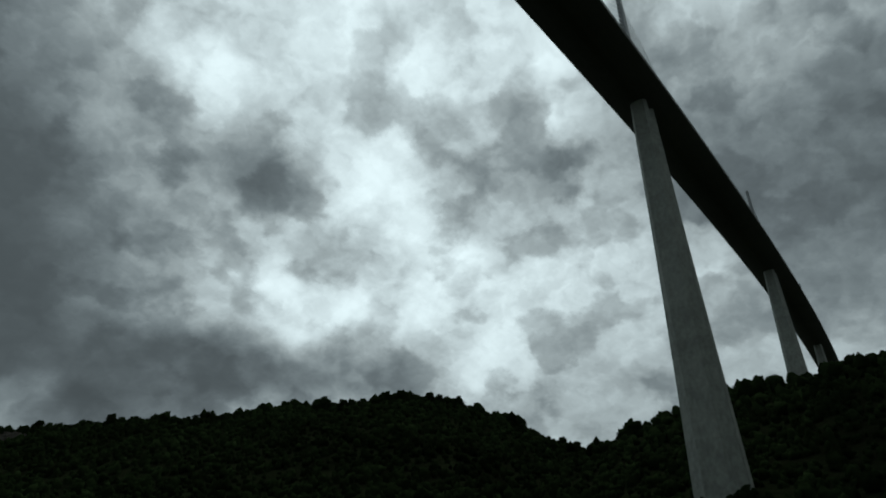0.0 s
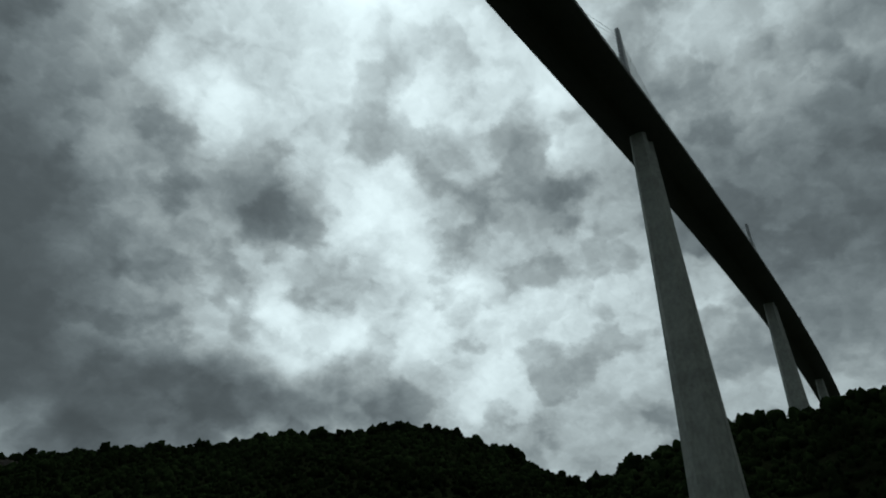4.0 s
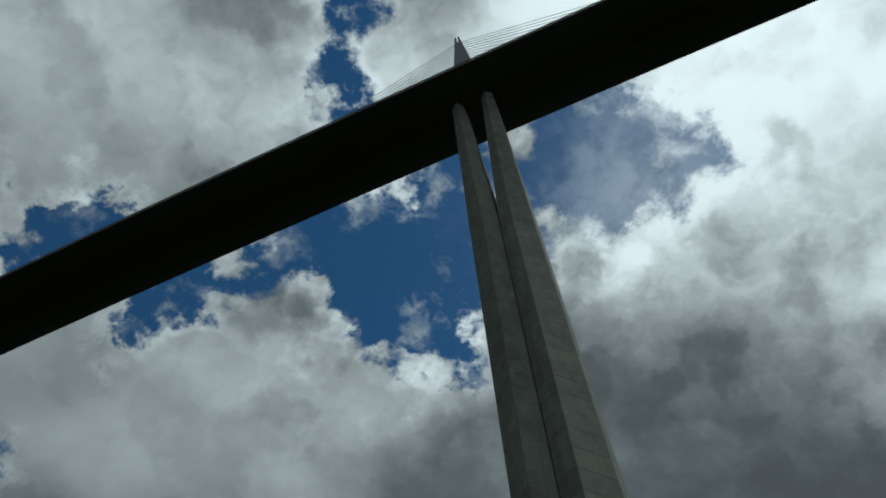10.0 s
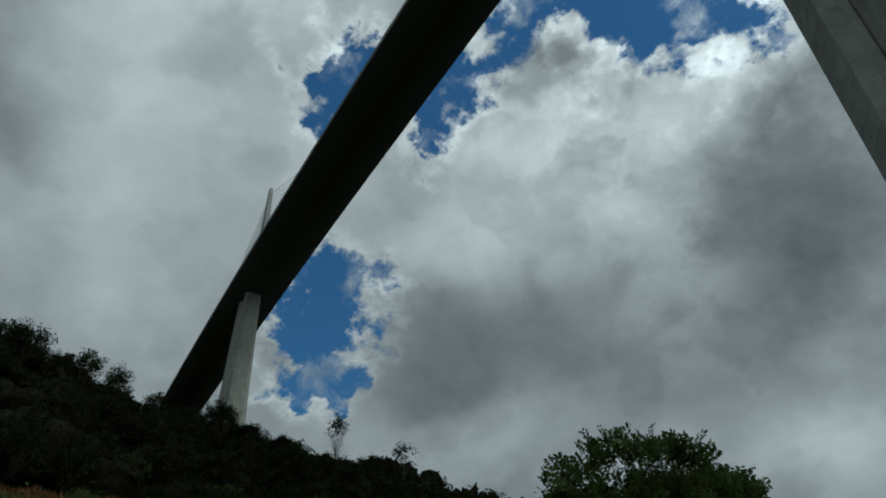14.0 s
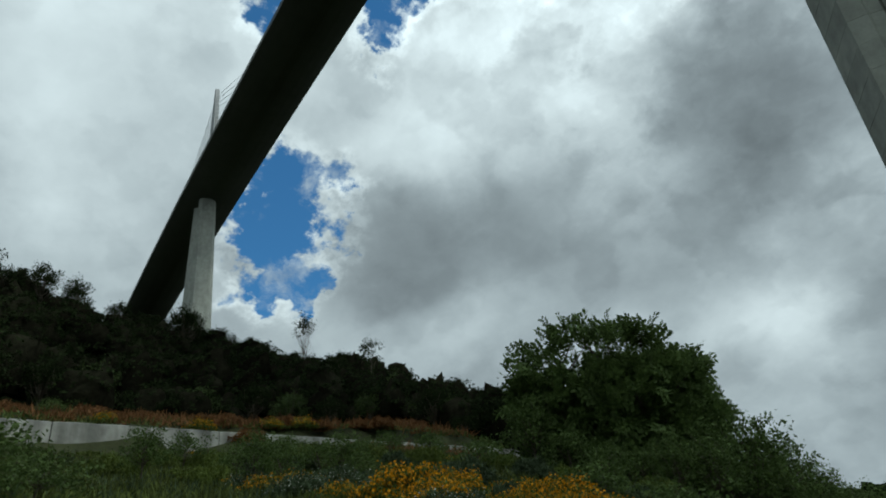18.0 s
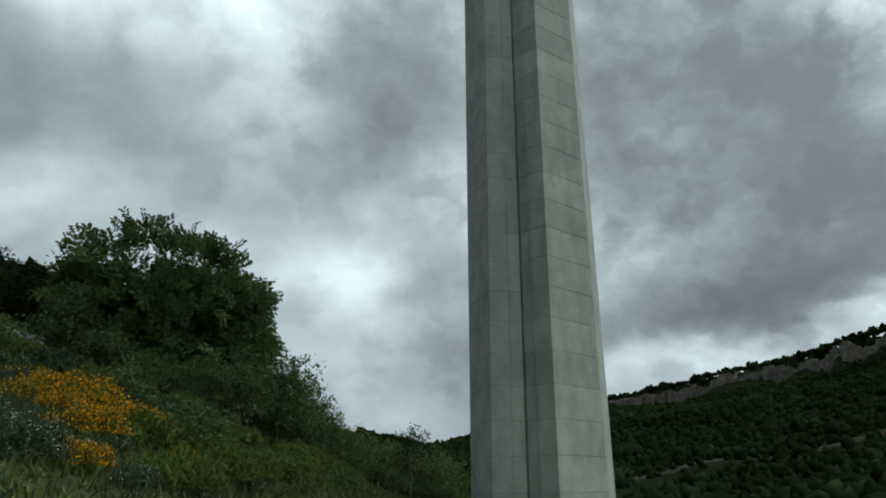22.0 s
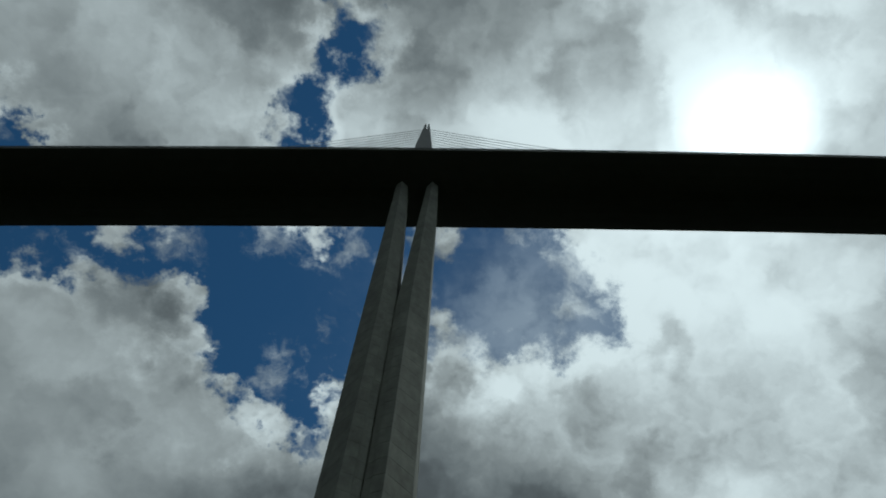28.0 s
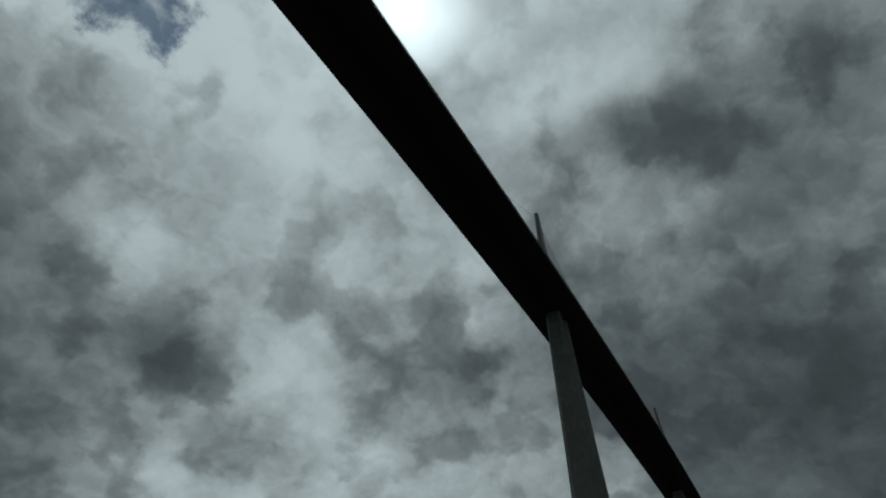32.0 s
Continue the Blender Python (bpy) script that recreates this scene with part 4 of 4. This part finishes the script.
# ------------------------------------------------------------ shrubs and grass on the bank
def build_shrub(name, label, category, seed, radius, height, stems, stem_len, mats, flower=0, flower_size=0.05, group=""):
    """A dome of fine upright twigs, with or without flowers."""
    rng = np.random.default_rng(seed)
    shrub = thing(name, label, category, group=group)
    d = unit(rng.normal(size=(stems, 3)))
    d[:, 2] = np.abs(d[:, 2])
    u = rng.uniform(0.45, 1.0, (stems, 1)) ** 0.6
    lump = 1 + 0.22 * np.sin(d[:, :1] * 7 + seed) * np.cos(d[:, 1:2] * 6)
    at = d * u * lump * np.array([radius, radius, height])
    part("foliage", quad_mesh("foliage", leaves(rng, at, stem_len, stem_len * 0.16, 0, 0.9), [mats[0]]), shrub)
    if flower:
        k = rng.permutation(stems)[:flower]
        fp = at[k] * 1.03 + rng.normal(size=(flower, 3)) * 0.05
        fp = fp[fp[:, 2] > height * 0.2]
        part("blossom", quad_mesh("blossom", leaves(rng, fp, flower_size, flower_size * 0.8), [mats[1]]), shrub, mats[2])
    return shrub


broom_a = build_shrub("flowering_broom", "low broom shrub covered in orange-yellow blossom", "shrub", 41, 1.0, 0.75, 3200, 0.2, (LEAF_LIME, FLOWER_YELLOW, "dense orange-yellow blossom"), 3000, 0.07, "yellow broom on the bank")
broom_b = build_shrub("flowering_broom", "low broom shrub partly covered in yellow blossom", "shrub", 42, 0.9, 0.6, 1900, 0.2, (LEAF_LIME, FLOWER_YELLOW, "scattered yellow blossom"), 1000, 0.07, "yellow broom on the bank")
grey_a = build_shrub("lavender_shrub", "rounded grey-green shrub with fine upright shoots", "shrub", 43, 0.95, 0.8, 2600, 0.3, (LEAF_GREY,), group="grey shrubs on the bank")
white_a = build_shrub("white_flowered_shrub", "grey-green shrub dotted with small white flowers", "shrub", 44, 1.1, 0.8, 2400, 0.2, (LEAF_GREY, FLOWER_WHITE, "small white flowers"), 380, 0.045, group="white flowered shrubs on the bank")
green_a = build_shrub("green_shrub", "low bright green shrub on the bank", "shrub", 45, 1.0, 0.65, 2200, 0.24, (LEAF_LIME,), group="green shrubs on the bank")
heath_a = build_shrub("dry_bracken", "rust-brown clump of dry bracken above the wall", "bracken", 46, 1.1, 0.7, 1500, 0.4, (DRY,), group="dry bracken above the wall")
stand(broom_a, -57.6, 15, 1.1), stand(broom_b, -55.4, 19, 0.9), stand(grey_a, -52.8, 26, 1.2), stand(white_a, -51, 10.5, 0.75), stand(green_a, -38, 11, 0.8), stand(heath_a, -72, 48, 1.0)
for az, r, s in ((-56.3, 29, 1.0), (-47.9, 28, 1.15), (-50.2, 28, 0.9), (-46, 22.5, 1.0), (-44.4, 22, 0.9), (-47.2, 19, 0.8), (-58.2, 19.5, 0.9), (-52.2, 15.5, 0.5), (-47.4, 14.5, 0.5),
                 (-43, 25, 0.8), (-49, 22, 0.7), (-60, 25.5, 0.8), (-45.4, 25.6, 0.8)):
    again(broom_a, az + 2.8, r * 0.7, s * 0.95, rng.uniform(0, 6))
for az, r, s in ((-37.6, 14.5, 0.5), (-50.5, 15.8, 0.6), (-64, 22, 0.8), (-66.5, 24, 0.9), (-69, 20, 0.8), (-63, 16, 0.7), (-71, 24, 0.7), (-55, 17, 0.5), (-48.5, 17.2, 0.7),
                 (-74, 46, 1.2), (-66, 50, 1.3), (-68.5, 49, 1.1), (-81, 45, 1.0), (-61, 57, 1.0), (-58, 53, 0.8), (-62, 36, 0.6), (-54, 36, 0.7)):
    again(broom_b, az, r, s, rng.uniform(0, 6))
for az, r, s in ((-47.4, 31, 1.1), (-41.8, 26, 1.0), (-40.4, 24.5, 0.8), (-43.6, 29, 0.8), (-54.6, 22, 0.9), (-58.5, 31, 0.8), (-39, 27, 0.7), (-49.6, 20, 0.6), (-36.5, 22, 0.6), (-62.5, 27, 0.7), (-66, 30, 0.9), (-70, 30, 0.8)):
    again(grey_a, az, r, s, rng.uniform(0, 6))
for az, r, s in ((-55, 12, 0.8), (-48.5, 9.8, 0.6), (-53.5, 14, 0.7), (-63, 20, 0.9), (-58, 15, 0.7), (-66, 17, 0.8), (-45, 10.5, 0.5), (-70, 22, 0.8), (-43, 13, 0.4), (-41, 10, 0.4)):
    again(white_a, az, r, s, rng.uniform(0, 6))
for az, r, s in ((-35, 15, 0.8), (-33, 19, 0.9), (-41, 15, 0.8), (-44, 16, 0.7), (-31, 22, 0.9), (-37, 19, 0.9), (-30, 27, 1.0), (-53, 30, 0.9), (-56, 34, 1.0), (-50, 36, 1.0), (-45, 33, 0.9), (-38.5, 30, 0.9),
                 (-34, 27, 0.9), (-61, 33, 1.0), (-65, 36, 1.1), (-69, 38, 1.1), (-73, 34, 1.0), (-77, 36, 1.0), (-29, 33, 1.0), (-27, 38, 1.1), (-25, 44, 1.1), (-73, 26, 0.9), (-80, 30, 1.0)):
    again(green_a, az, r, s * 1.25, rng.uniform(0, 6))
for az in np.arange(-94, -55, 1.0):
    again(heath_a, az + rng.normal() * 0.6, 47.5 + rng.uniform(-0.5, 13) + max(0, (az + 70) * 0.5), rng.uniform(0.7, 1.3), rng.uniform(0, 6))


for i in range(95):
    az, r = rng.uniform(-92, -24), 13 + 34 * rng.uniform() ** 0.8
    again((grey_a, green_a, bush_a, broom_b)[int(rng.choice(4, p=[0.3, 0.4, 0.22, 0.08]))], az, r, rng.uniform(0.4, 0.85), rng.uniform(0, 6), 0.1, 0.8)


def build_grass(name, label, seed, count, az_span, r_span, height, mat, lean=0.5):
    rng = np.random.default_rng(seed)
    out = []
    for _ in range(count):
        az, r = rng.uniform(*az_span), rng.uniform(*r_span)
        p = np.array(spot(az, r, 0.03))
        if -110 < p[1] < -50 and -0.6 < p[0] - wall_line(p[1]) < 3.5:
            continue
        n = 9
        h = height * rng.uniform(0.5, 1.3) * (0.7 + r / 60)
        foot = p + rng.normal(size=(n, 3)) * np.array([0.16, 0.16, 0]) * (0.7 + r / 40)
        d = unit(rng.normal(size=(n, 3)) * lean + np.array([0, 0, 1.0]))
        s = unit(np.cross(d, rng.normal(size=(n, 3)))) * (0.012 + 0.0007 * r)
        hh = (h * rng.uniform(0.6, 1.2, n))[:, None]
        bow = rng.normal(size=(n, 3)) * np.array([0.1, 0.1, 0]) * h
        out.append(np.stack([foot - s, foot + s, foot + d * hh + bow + s * 0.3, foot + d * hh + bow - s * 0.3], axis=1))
    return tagged(new(name, quad_mesh(name, np.concatenate(out), [mat])), label, "grass", kind="stuff")


build_grass("bank_grass", "long rough green grass over the bank", 51, 15000, (-98, -16), (6, 64), 0.23, GRASS)
build_grass("bank_herbs", "low grey-green herbs among the grass", 52, 2600, (-98, -20), (6, 60), 0.3, LEAF_GREY, 0.9)
build_grass("dry_grass", "dry brownish grass above the wall", 53, 2200, (-98, -52), (44, 64), 0.5, DRY, 0.7)


# ------------------------------------------------------------ retaining wall
def build_wall():
    a, b = Vector((-25.6, -108.0, 0)), Vector((-32.9, -50.0, 0))
    wall = thing("retaining_wall", "low weathered grey concrete retaining wall on the bank", "wall", Matrix.Translation((a.x, a.y, 0)))
    d = (b - a)
    n = 6
    step = d.length / n
    turn = math.atan2(d.y, d.x)
    for i in range(n):
        p = d * (i / n)
        cols = 8
        rings = []
        for c in range(cols + 1):
            x = 0.03 + (step - 0.06) * c / cols
            top = 18.5 + 0.02 * (i * step + x) + 0.05 * noise.noise((x * 0.7 + i * 9, 0, 3)) - (0.03 if c in (0, cols) else 0)
            rings.append([(x, -0.24, 14.5), (x, 0.24, 14.5), (x, 0.2, top - 0.04), (x, 0.15, top), (x, -0.15, top), (x, -0.2, top - 0.04)])
        v, f = loft(rings)
        part("wall_panel", mesh_of("wall_panel", v, f, [OLD_CONCRETE]), wall, at=Matrix.LocRotScale(p, Euler((0, 0, turn)), None))
    return wall


build_wall()
